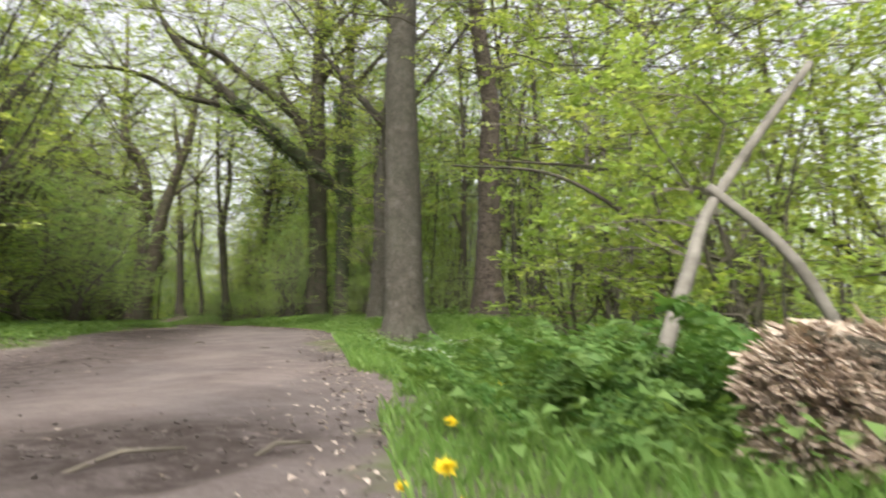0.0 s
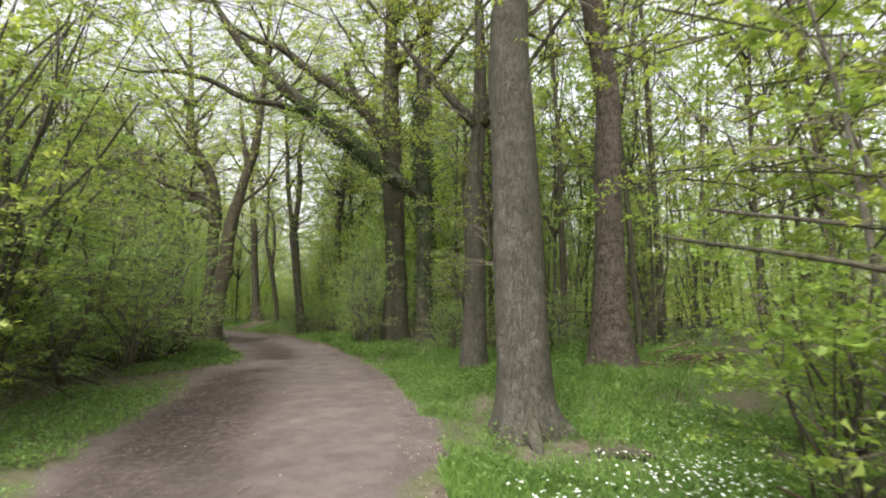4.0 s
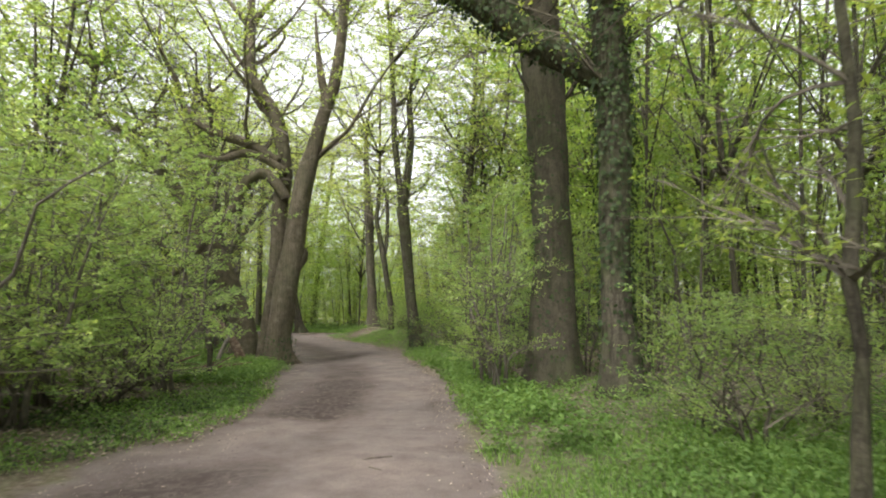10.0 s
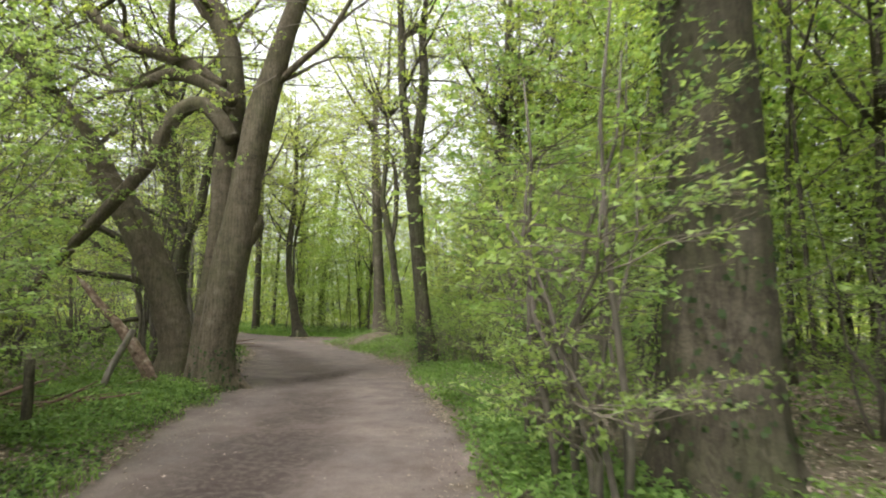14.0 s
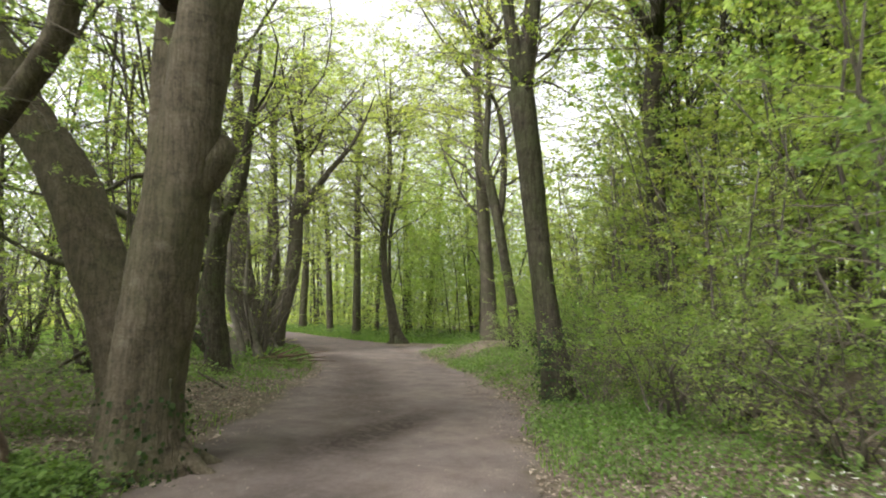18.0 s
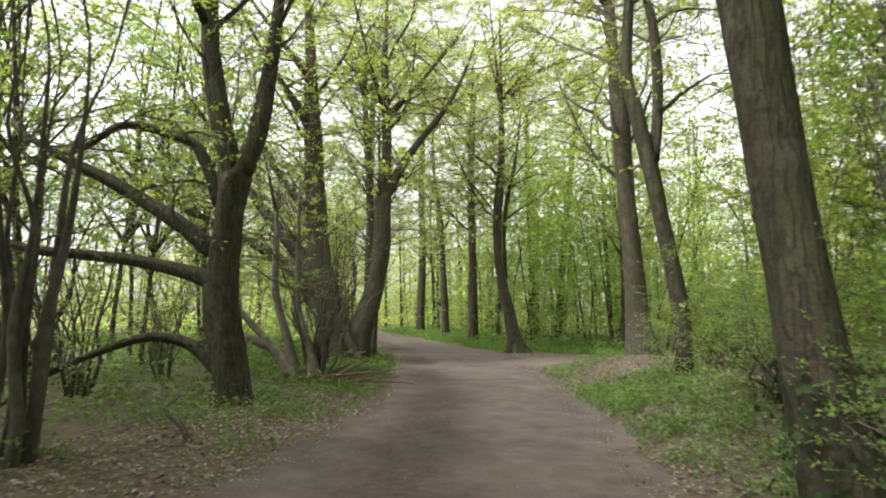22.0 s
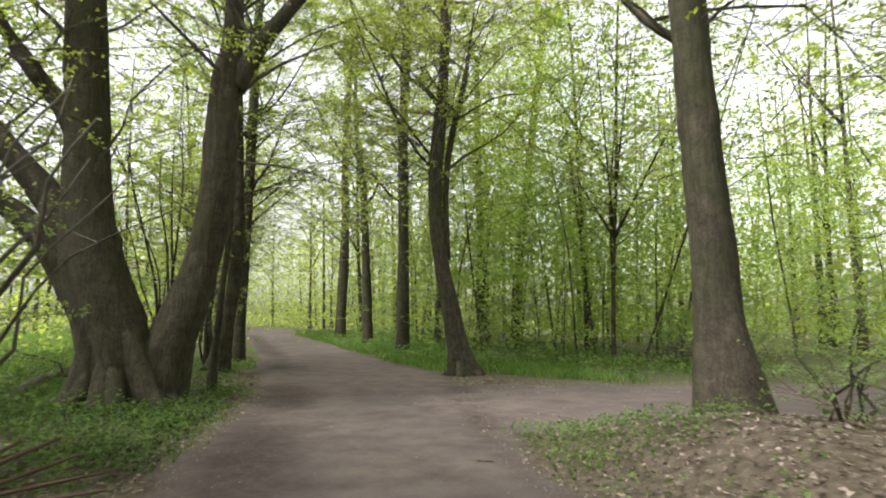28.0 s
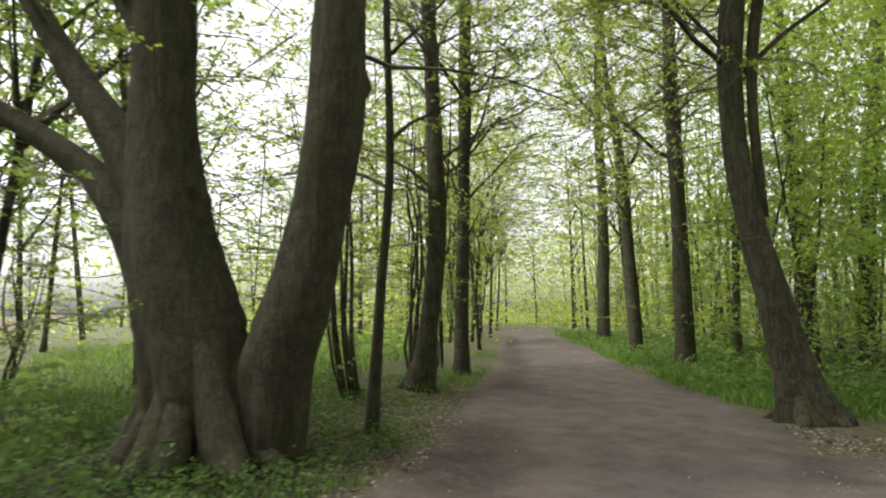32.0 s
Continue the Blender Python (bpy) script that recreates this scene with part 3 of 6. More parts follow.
    for n in range(boughs if len(known) else 0):
        # ascending boughs that bend outward and up again
        a = known[int(r.integers(0, len(known)))]
        az, ln, up = r.uniform(0, 6.283), r.uniform(2.6, 5.2), r.uniform(0.6, 1.2)
        q, bend = min(a[3] * 0.5, r.uniform(0.04, 0.085)), r.normal(0, 0.5)
        pts = [(a[0], a[1], a[2], q)]
        for k in range(1, 6):
            u, w = k / 5, az + bend * k / 5 + r.normal(0, 0.12)
            pts.append((a[0] + math.cos(w) * ln * 0.6 * u, a[1] + math.sin(w) * ln * 0.6 * u, a[2] + ln * up * u ** 1.35 + r.normal(0, 0.1), q * (1 - 0.82 * u)))
        minor.append(pts)
    for n, pts in enumerate(minor):
        part_of("limb", tube_mesh("limb", pts, bark, seg=7, step=0.5, seed=seed + 40 + n, rough=rough), root)
        crown_lines.append(pts)
    if count:
        wood, foliage = twiggery(crown_lines, r, int(count * 1.45), length, per, leaf_n + 5, leaf * 0.85, low, rise, spread, thick=0.034, top_bias=top_bias)
        part_of("twigwork", mesh_of("twigwork", *wood, TWIG), root, kind="stuff")
        part_of("crown", mesh_of("crown", *foliage, leaf_mat), root, "loose crown of small fresh leaves", "stuff")
    return root


# ---- the ground ----
def build_ground():
    def axis(a, b, fine, lo, hi):
        mid = list(np.arange(a, b, fine))
        out, s = [], fine
        x = mid[-1]
        while x < hi:
            s *= 1.35
            x += s
            out.append(x)
        down, s, x = [], fine, a
        while x > lo:
            s *= 1.35
            x -= s
            down.append(x)
        return np.array(down[::-1] + mid + out)

    xs, ys = axis(-42, 9, 0.25, -420, 420), axis(-8, 62, 0.25, -420, 500)
    gx, gy = np.meshgrid(xs, ys, indexing="ij")
    gz = terrain(gx, gy)
    d = inside(gx, gy)
    d2 = d + 0.24 * waves(gx, gy, 1.9, 11) + 0.12 * waves(gx, gy, 7.0, 12)
    bare = smooth((d2 + 0.35) / 0.7)
    # mud: churned patches on the left of the track and a wet patch near the start
    lx = gx - edge_left(gy)
    lane = np.interp(gy, [-6, 4, 12, 20, 26, 34, 50], [0.8, 0.75, 0.75, 1.5, 2.0, 1.0, 1.0])
    mud = smooth(1.3 - np.abs(lx - lane) / np.interp(gy, [-4, 10, 16, 30], [1.3, 1.25, 0.85, 0.85])) * np.maximum(smooth((waves(gx, gy, 1.1, 15) + 0.85) * 1.1), 0.75 * smooth((13 - gy) / 4)) * smooth((gy + 4) / 3) * np.interp(gy, [16, 22], [1, 0.65])
    mud = np.maximum(mud, 0.5 * smooth(1 - lx / 0.6) * smooth((waves(gx, gy, 2.0, 23) + 0.6)))
    rx = edge_right(gy) - gx
    mud = np.maximum(mud, 0.75 * smooth(1 - np.abs(rx - 0.05) / 0.5) * smooth(waves(gx, gy, 2.2, 19) + 0.7))
    mud = np.maximum(mud, smooth(1.75 - np.hypot((gx + 0.68) / 0.75, (gy + 3.3) / 0.5) + 0.35 * waves(gx, gy, 5, 29)))
    mud = np.maximum(mud, smooth(1.3 - np.hypot((gx + 7.9) / 0.55, (gy - 24.8) / 2.5)) * 0.9)
    mud = mud * smooth((d + 0.1) / 0.4)
    gz = gz - 0.045 * mud * smooth(waves(gx, gy, 7, 16) + 0.6) + 0.02 * mud * waves(gx, gy, 11, 17)
    right = gx > edge_right(gy)
    moss = np.where(right, np.interp(gy, [8, 14, 22, 41, 45], [1, 0.5, 0.12, 0.12, 1]), np.interp(gy, [8, 13, 30, 44], [0.8, 0.2, 0.25, 0.8]))
    moss = np.maximum(moss, np.where(right, smooth((-d - 9) / 8), smooth((-d - 2.5) / 3) * smooth((gy - 24) / 5)))
    nx, ny = gx.shape
    v = np.stack([gx, gy, gz], -1).reshape(-1, 3)
    i, j = np.meshgrid(np.arange(nx - 1), np.arange(ny - 1), indexing="ij")
    a = i * ny + j
    f = np.stack([a, a + ny, a + ny + 1, a + 1], -1).reshape(-1, 4)
    trod = (d[:-1, :-1] > 0).ravel()
    for name, sel, label in (("ground", ~trod, "woodland floor of humus, moss and old leaves"), ("path", trod, "trodden brown earth woodland track")):
        g = f[sel]
        used, inv = np.unique(g.ravel(), return_inverse=True)
        me = mesh_of(name, v[used], inv.reshape(-1, 4), GROUND, True)
        for key, arr in (("bare", bare), ("mud", mud), ("moss", moss)):
            at = me.attributes.new(key, "FLOAT", "POINT")
            at.data.foreach_set("value", arr.ravel()[used].astype(np.float32))
        tagged(new(name, me), label, name, kind="structure")


build_ground()

# ---- trees beside the track ----
tree("oak_tree", "tall oak with furrowed grey bark beside the track", (1.07, 5.15),
    [
        [(1.08, 5.15, -0.02, 0.42), (1.07, 5.15, 0.41, 0.375), (1.05, 5.15, 1.28, 0.352), (1.02, 5.15, 2.11, 0.339), (1.01, 5.15, 2.96, 0.318), (0.99, 5.15, 3.85, 0.302), (0.95, 5.15, 5.2, 0.28)],
    ],
    (),
    roots=5, bark=OAK, height=15, seed=11, seg=40, step=0.07, flare=0.35, ridges=17, rough=0.025, low=5.5, count=80, leaf_mat=FRESH)
tree("oak_tree", "slender oak with grey-brown bark on grassy bank", (0.84, 9.79),
    [
        [(0.84, 9.79, 0.29, 0.277), (0.89, 9.8, 1.29, 0.233), (0.93, 9.81, 2.05, 0.214), (0.93, 9.81, 2.85, 0.199), (0.89, 9.8, 3.68, 0.187)],
    ],
    (),
    bark=OAK, height=14, seed=12, seg=22, step=0.12, flare=0.3, ridges=11, rough=0.03, low=4.5, count=68)
tree("young_tree", "thin forked sapling beside an oak trunk", (0.66, 10.6),
    [
        [(0.66, 10.6, 0.16, 0.055), (0.7, 10.61, 0.8, 0.05), (0.75, 10.62, 1.29, 0.036), (0.71, 10.61, 1.71, 0.04), (0.8, 10.62, 2.6, 0.036), (0.74, 10.6, 4.2, 0.03), (0.85, 10.6, 5.6, 0.02)],
    ],
    (),
    grow=False, bark=DARK, height=6, seed=13, seg=8, flare=0.2, low=1.2, count=16, length=1.1, leaf_n=10, leaf=0.07, forks=2)
tree("young_tree", "thin leaning grey sapling between two oaks", (1.52, 8.0),
    [
        [(1.56, 8.0, 0.05, 0.055), (1.47, 8.05, 0.5, 0.046), (1.42, 8.1, 1.0, 0.044), (1.3, 8.1, 1.55, 0.045), (1.22, 8.1, 2.0, 0.041), (1.03, 8.05, 2.6, 0.04), (0.97, 8.05, 3.2, 0.036), (0.82, 8.0, 4.0, 0.03), (0.84, 7.95, 5.4, 0.02)],
    ],
    (),
    grow=False, bark=DARK, height=6, seed=63, seg=8, flare=0.2, low=1.8, count=12, length=1.0, leaf_n=8, leaf=0.07, forks=2)
LARCH = tree("larch_tree", "straight conifer trunk with reddish scaly bark", (3.77, 9.5),
    [
        [(3.77, 9.5, 0.39, 0.483), (3.76, 9.5, 1.31, 0.386), (3.79, 9.5, 2.66, 0.319), (3.82, 9.5, 4.39, 0.286), (3.87, 9.5, 6.2, 0.26)],
    ],
    (),
    bark=RED, height=17, seed=14, seg=26, step=0.12, flare=0.45, rough=0.03, low=7, count=52, length=2.2)
tree("ivy_tree", "large trunk half hidden by shrubs, ivy at its foot", (-1.08, 17.4),
    [
        [(-1.08, 17.39, 0.28, 0.462), (-1.07, 17.39, 2.04, 0.358), (-1.07, 17.39, 3.21, 0.347), (-1.1, 17.39, 4.4, 0.37), (-1.19, 17.37, 6.24, 0.37), (-1.23, 17.36, 8.13, 0.323)],
    ],
    [
        [(-1.21, 17.37, 6.86, 0.289), (-1.6, 17.28, 7.62, 0.254), (-1.89, 17.23, 8.14, 0.231)],
        [(-1.32, 17.4, 7.49, 0.179), (-1.86, 17.39, 8.11, 0.195), (-2.86, 17.38, 9.08, 0.179), (-4.22, 17.37, 9.97, 0.154), (-5.08, 17.36, 10.69, 0.138)],
    ],
    boughs=6, bark=BEECH, height=16, seed=15, seg=22, step=0.2, flare=0.5, low=4.5, count=92, length=3)
IVY_TREE = tree("ivy_tree", "ivy-clad tree with one long limb over the track", (-0.1, 15.8),
    [
        [(-0.09, 15.81, 0.36, 0.295), (-0.13, 15.8, 1.95, 0.226), (-0.07, 15.82, 3.96, 0.236), (-0.12, 15.81, 6.05, 0.265), (-0.19, 15.79, 7.13, 0.256)],
    ],
    [
        [(-0.04, 15.8, 4.91, 0.147), (-0.56, 15.8, 5.29, 0.19), (-1.38, 15.79, 5.91, 0.249), (-2.89, 15.77, 7.17, 0.234), (-4.11, 15.76, 8.2, 0.205), (-5.5, 15.75, 9.49, 0.176), (-6.29, 15.74, 10.47, 0.147)],
        [(-3.26, 15.77, 7.41, 0.103), (-4.56, 15.76, 8.02, 0.11), (-5.93, 15.75, 8.3, 0.095), (-7.01, 15.74, 8.87, 0.081), (-8.25, 15.73, 9.17, 0.066)],
    ],
    boughs=6, bark=DARK, height=14, seed=16, seg=20, step=0.2, flare=0.4, low=4.6, count=88, length=2.6)
tree("hornbeam_tree", "two-stemmed tree with ivy round its foot", (-6.22, 27.83),
    [
        [(-6.22, 27.83, 0.1, 0.265), (-6.4, 27.76, 1.42, 0.214), (-6.55, 27.7, 2.89, 0.202), (-6.68, 27.65, 4.53, 0.207), (-6.78, 27.61, 5.4, 0.227), (-6.78, 27.61, 5.4, 0.16), (-6.93, 27.55, 6.64, 0.12), (-7.07, 27.49, 8.09, 0.114), (-7.1, 27.48, 9.27, 0.1)],
    ],
    [
        [(-6.73, 27.63, 5.4, 0.16), (-6.55, 27.7, 7.08, 0.14), (-6.48, 27.73, 8.39, 0.134), (-6.54, 27.7, 9.28, 0.12)],
    ],
    bark=DARK, height=15, seed=17, seg=16, flare=0.15, low=4.5, count=66, length=2.6)
tree("beech_tree", "straight grey trunk on the leaf-strewn bank", (-11.3, 37.96),
    [
        [(-11.3, 37.96, 0.42, 0.435), (-11.4, 37.88, 1.42, 0.284), (-11.45, 37.83, 2.71, 0.256), (-11.51, 37.78, 4.03, 0.247), (-11.57, 37.73, 5.4, 0.229), (-11.6, 37.7, 6.81, 0.229)],
    ],
    (),
    roots=5, flute=0.2, bulges=4, bark=BEECH, height=16, seed=18, seg=26, step=0.15, flare=0.35, low=5, count=66)
tree("beech_tree", "leaning grey trunk on the leaf-strewn bank", (-8.99, 33.2),
    [
        [(-8.91, 33.28, 1.5, 0.143), (-9.07, 33.13, 2.81, 0.137), (-9.23, 32.98, 4.08, 0.143), (-9.41, 32.81, 5.21, 0.124), (-9.49, 32.74, 5.75, 0.098)],
    ],
    [
        [(-9.18, 33.02, 4.16, 0.106), (-9.1, 33.11, 5.04, 0.098), (-9.09, 33.11, 6.29, 0.09)],
    ],
    bark=DARK, height=14, seed=19, seg=16, step=0.2, flare=0.3, low=4.5, count=54)
tree("beech_tree", "plain straight trunk among the undergrowth", (-5.03, 32.25),
    [
        [(-5.03, 32.25, 0.59, 0.29), (-5.02, 32.26, 1.48, 0.232), (-5.02, 32.27, 2.82, 0.216), (-5.04, 32.25, 4.55, 0.207), (-5.07, 32.23, 6.37, 0.199)],
    ],
    (),
    bark=DARK, height=16, seed=20, seg=14, flare=0.4, low=5, count=72)
HORNBEAM = tree("hornbeam_tree", "twin-trunked hornbeam with an arching limb beside the track", (-8.86, 22.18),
    [
        [(-8.87, 22.17, -0.03, 0.384), (-8.87, 22.17, 0.82, 0.337), (-8.73, 22.2, 2.03, 0.328), (-8.55, 22.25, 3.27, 0.312), (-8.41, 22.28, 4.4, 0.294), (-8.26, 22.32, 5.3, 0.282), (-8.04, 22.37, 6.21, 0.22), (-7.77, 22.43, 7.27, 0.183), (-7.42, 22.51, 8.49, 0.183)],
        [(-9.41, 22.46, 0.31, 0.252), (-9.41, 22.46, 0.8, 0.214), (-9.25, 22.49, 2.05, 0.227), (-9.15, 22.52, 3.32, 0.227), (-9.14, 22.52, 4.62, 0.227), (-9.03, 22.54, 5.55, 0.239), (-9.13, 22.52, 6.62, 0.227), (-9.37, 22.46, 7.37, 0.227), (-9.87, 22.35, 8.26, 0.202), (-10.11, 22.29, 8.68, 0.189)],
    ],
    [
        [(-8.77, 22.2, 4.78, 0.159), (-9.06, 22.13, 5.22, 0.159), (-9.39, 22.05, 5.51, 0.159), (-9.75, 21.96, 5.43, 0.159), (-10.1, 21.88, 4.99, 0.159), (-10.27, 21.84, 4.44, 0.146), (-11.1, 21.64, 3.38, 0.122), (-11.93, 21.45, 2.42, 0.092)],
        [(-8.81, 22.19, 5.55, 0.134), (-9.32, 22.07, 5.93, 0.134), (-10, 21.9, 6.13, 0.134), (-10.61, 21.76, 5.94, 0.11), (-11.19, 21.62, 6.04, 0.061)],
        [(-9.01, 22.14, 5.87, 0.122), (-9.9, 21.93, 6.42, 0.146), (-10.97, 21.68, 6.8, 0.122), (-11.69, 21.5, 7.42, 0.11), (-12.08, 21.41, 8.42, 0.092)],
        [(-7.71, 22.44, 7.34, 0.122), (-7.74, 22.44, 7.94, 0.122), (-7.85, 22.41, 8.48, 0.11)],
    ],
    roots=5, flute=0.14, bulges=9, boughs=18, bark=HORN, height=15, seed=21, seg=40, step=0.1, flare=0.3, rough=0.045, low=5.5, count=95, length=2.6)
tree("broken_tree", "old leaning trunk with rotten patches and long limb", (-10.55, 23.18),
    [
        [(-10.53, 23.17, 0.8, 0.373), (-10.94, 23.01, 2.05, 0.33), (-11.5, 22.78, 3.34, 0.298), (-12.06, 22.56, 4.22, 0.256), (-12.36, 22.44, 4.89, 0.213), (-13.16, 22.12, 6.03, 0.16), (-14, 21.79, 6.95, 0.128), (-14.78, 21.48, 7.48, 0.096)],
    ],
    (),
    flute=0.2, bulges=12, boughs=10, bark=HORN, height=11, seed=22, seg=30, step=0.1, flare=0.4, rough=0.09, low=4, count=80)
tree("hornbeam_tree", "dark forked tree with long crooked low limbs", (-14.51, 28.33),
    [
        [(-14.51, 28.33, 0.02, 0.354), (-14.52, 28.32, 0.35, 0.275), (-14.61, 28.24, 1.16, 0.267), (-14.67, 28.18, 1.98, 0.275), (-14.64, 28.21, 2.83, 0.242), (-14.6, 28.25, 3.51, 0.258), (-14.55, 28.29, 3.95, 0.275), (-14.57, 28.27, 3.86, 0.183), (-14.75, 28.11, 4.66, 0.175), (-14.86, 28.01, 5.47, 0.158), (-14.95, 27.92, 6.39, 0.15)],
    ],
    [
        [(-14.49, 28.35, 3.9, 0.175), (-14.32, 28.51, 4.57, 0.158), (-14.22, 28.6, 5.38, 0.142), (-14.13, 28.68, 6.39, 0.117)],
        [(-14.8, 28.06, 2.57, 0.142), (-15.09, 27.79, 2.91, 0.133), (-15.47, 27.44, 3.25, 0.117), (-16.06, 26.9, 3.73, 0.1), (-16.64, 26.35, 4.14, 0.075)],
        [(-14.78, 28.08, 2.07, 0.15), (-15.12, 27.76, 2.23, 0.117), (-15.68, 27.24, 2.4, 0.096), (-16.3, 26.67, 2.5, 0.083), (-17.05, 25.98, 2.63, 0.067)],
        [(-14.66, 28.19, 0.59, 0.125), (-15.01, 27.86, 1.04, 0.1), (-15.5, 27.41, 1.16, 0.079), (-16.09, 26.86, 0.91, 0.062), (-16.67, 26.33, 0.55, 0.046)],
        [(-14.73, 28.12, 3.34, 0.108), (-14.98, 27.89, 4.21, 0.092), (-15.21, 27.68, 4.48, 0.083), (-15.92, 27.02, 4.7, 0.067), (-16.4, 26.58, 4.31, 0.054), (-16.89, 26.12, 4.12, 0.042)],
    ],
    flute=0.2, bulges=10, boughs=9, bark=DARK, height=13, seed=23, seg=30, step=0.12, flare=0.3, rough=0.06, low=2.4, count=60, length=2.0, leaf_n=15)
BIG_BEECH = tree("beech_tree", "massive twin-trunked beech with spreading roots", (-19.61, 34.93),
    [
        [(-19.58, 34.96, -0.26, 0.57), (-19.62, 34.92, 0.25, 0.52), (-19.69, 34.86, 0.87, 0.49), (-19.84, 34.72, 1.5, 0.475), (-19.99, 34.58, 2.15, 0.45), (-20.09, 34.49, 2.81, 0.41), (-20.14, 34.44, 3.56, 0.36), (-20.18, 34.4, 4.55, 0.331), (-20.25, 34.35, 5.74, 0.317)],
        [(-19.41, 35.39, -0.13, 0.355), (-19.35, 35.44, 0.5, 0.37), (-19.27, 35.52, 1.07, 0.365), (-19.12, 35.65, 1.61, 0.341), (-18.95, 35.81, 2.47, 0.281), (-18.84, 35.91, 3.46, 0.281), (-18.8, 35.94, 4.64, 0.259), (-18.79, 35.96, 5.62, 0.237), (-18.73, 36.01, 6.2, 0.185)],
    ],
    [
        [(-20.17, 34.41, 2.66, 0.252), (-20.44, 34.16, 3.18, 0.245), (-20.74, 33.89, 3.67, 0.209), (-21.08, 33.58, 4.2, 0.18), (-21.58, 33.12, 5.1, 0.144), (-22.2, 32.55, 6.2, 0.11), (-22.7, 32.1, 7.4, 0.08)],
        [(-19.72, 34.83, 0.75, 0.27), (-19.98, 34.58, 1.45, 0.285), (-20.3, 34.29, 2.2, 0.25), (-20.53, 34.08, 2.62, 0.216), (-20.77, 33.86, 2.98, 0.185), (-21.12, 33.55, 3.3, 0.165), (-21.68, 33.03, 3.75, 0.14), (-22.6, 32.2, 4.4, 0.115), (-23.6, 31.3, 5.1, 0.085)],
        [(-20.26, 34.34, 4.24, 0.144), (-20.51, 34.1, 4.91, 0.144), (-20.82, 33.82, 5.42, 0.13), (-21.08, 33.58, 5.9, 0.108)],
        [(-18.66, 36.06, 5.42, 0.163), (-18.4, 36.29, 6.15, 0.15), (-17.92, 36.71, 7.1, 0.119), (-17.43, 37.14, 7.93, 0.094), (-17.12, 37.41, 8.56, 0.075)],
    ],
    roots=12, root_high=0.95, flute=0.55, bulges=11, boughs=8, bark=BEECH, height=15, seed=24, seg=64, step=0.08, flare=0.06, rough=0.04, low=3.5, count=150, length=3.0, leaf_n=18)
tree("hornbeam_tree", "dark upright trunk at the edge of the track", (-23.17, 39.1),
    [
        [(-23.17, 39.1, -0.17, 0.29), (-23.03, 39.23, 0.99, 0.195), (-22.89, 39.36, 2.87, 0.177), (-22.94, 39.31, 5.47, 0.151), (-23.07, 39.19, 8.91, 0.139)],
    ],
    (),
    bark=DARK, height=14, seed=25, seg=14, flare=0.5, low=3.5, count=88)
tree("young_tree", "thin dark stem beside a large beech", (-20.17, 36.91),
    [
        [(-20.17, 36.91, -0.05, 0.099), (-20.1, 36.98, 1.59, 0.063), (-20.01, 37.06, 3.41, 0.054), (-20.05, 37.02, 5.32, 0.05), (-20.07, 37, 6.81, 0.045)],
    ],
    (),
    bark=DARK, height=9, seed=26, seg=8, flare=0.3, low=3, count=20, length=1.6)
tree("hornbeam_tree", "dark upright trunk at the edge of the track", (-25.43, 41.45),
    [
        [(-25.43, 41.45, -0.05, 0.19), (-25.4, 41.48, 2.41, 0.158), (-25.35, 41.53, 5.65, 0.158), (-25.3, 41.57, 10.79, 0.142)],
    ],
    (),
    bark=DARK, height=15, seed=27, seg=12, flare=0.4, low=3.5, count=88)
tree("beech_tree", "curved leaning trunk in the fork of the track", (-17.89, 42.52),
    [
        [(-17.89, 42.52, -0.01, 0.347), (-18.04, 42.38, 0.7, 0.255), (-18.24, 42.19, 2.07, 0.22), (-18.43, 42.02, 3.48, 0.185), (-18.49, 41.97, 4.8, 0.162), (-18.42, 42.03, 6.03, 0.174), (-18.31, 42.14, 8.31, 0.127)],
    ],
    [
        [(-18.23, 42.2, 2.89, 0.069), (-18.27, 42.17, 4.55, 0.075), (-18.19, 42.24, 5.9, 0.081), (-17.92, 42.49, 7.54, 0.069)],
    ],
    roots=5, flute=0.2, bulges=6, boughs=5, bark=DARK, height=13, seed=28, seg=26, step=0.18, flare=0.45, rough=0.06, low=4.5, count=120)
tree("beech_tree", "straight dark trunk in green undergrowth", (-24.2, 48.1),
    [
        [(-24.2, 48.1, 0.06, 0.268), (-24.21, 48.09, 4.65, 0.218), (-24.25, 48.06, 8.8, 0.198), (-24.16, 48.13, 13.14, 0.169)],
    ],
    (),
    bark=DARK, height=16, seed=29, seg=12, step=0.35, flare=0.35, low=4, count=80, leaf=0.13)
tree("beech_tree", "straight slim trunk in green undergrowth", (-27.53, 49.91),
    [
        [(-27.53, 49.91, -0.09, 0.234), (-27.7, 49.75, 5.2, 0.175), (-27.77, 49.69, 6.89, 0.164), (-28.1, 49.39, 10.59, 0.105)],
    ],
    (),
    bark=DARK, height=16, seed=30, seg=12, step=0.35, flare=0.35, low=4, count=80, leaf=0.13)
tree("beech_tree", "tall straight trunk deeper in the wood", (-33.99, 54.8),
    [
        [(-33.99, 54.8, -0.25, 0.312), (-33.85, 54.93, 6.43, 0.25), (-33.92, 54.87, 11.3, 0.203), (-33.71, 55.06, 19.8, 0.141)],
    ],
    (),
    bark=DARK, height=16, seed=31, seg=12, step=0.35, flare=0.35, low=4, count=80, leaf=0.13)
tree("beech_tree", "slim trunk with a burl near its foot", (-24.21, 54.59),
    [
        [(-24.21, 54.59, 0.24, 0.209), (-24.3, 54.52, 1.69, 0.27), (-24.34, 54.48, 5.4, 0.197), (-24.42, 54.41, 9.23, 0.172), (-24.45, 54.38, 14.28, 0.135)],
    ],
    (),
    bark=DARK, height=16, seed=32, seg=12, step=0.35, flare=0.35, low=4, count=80, leaf=0.13)
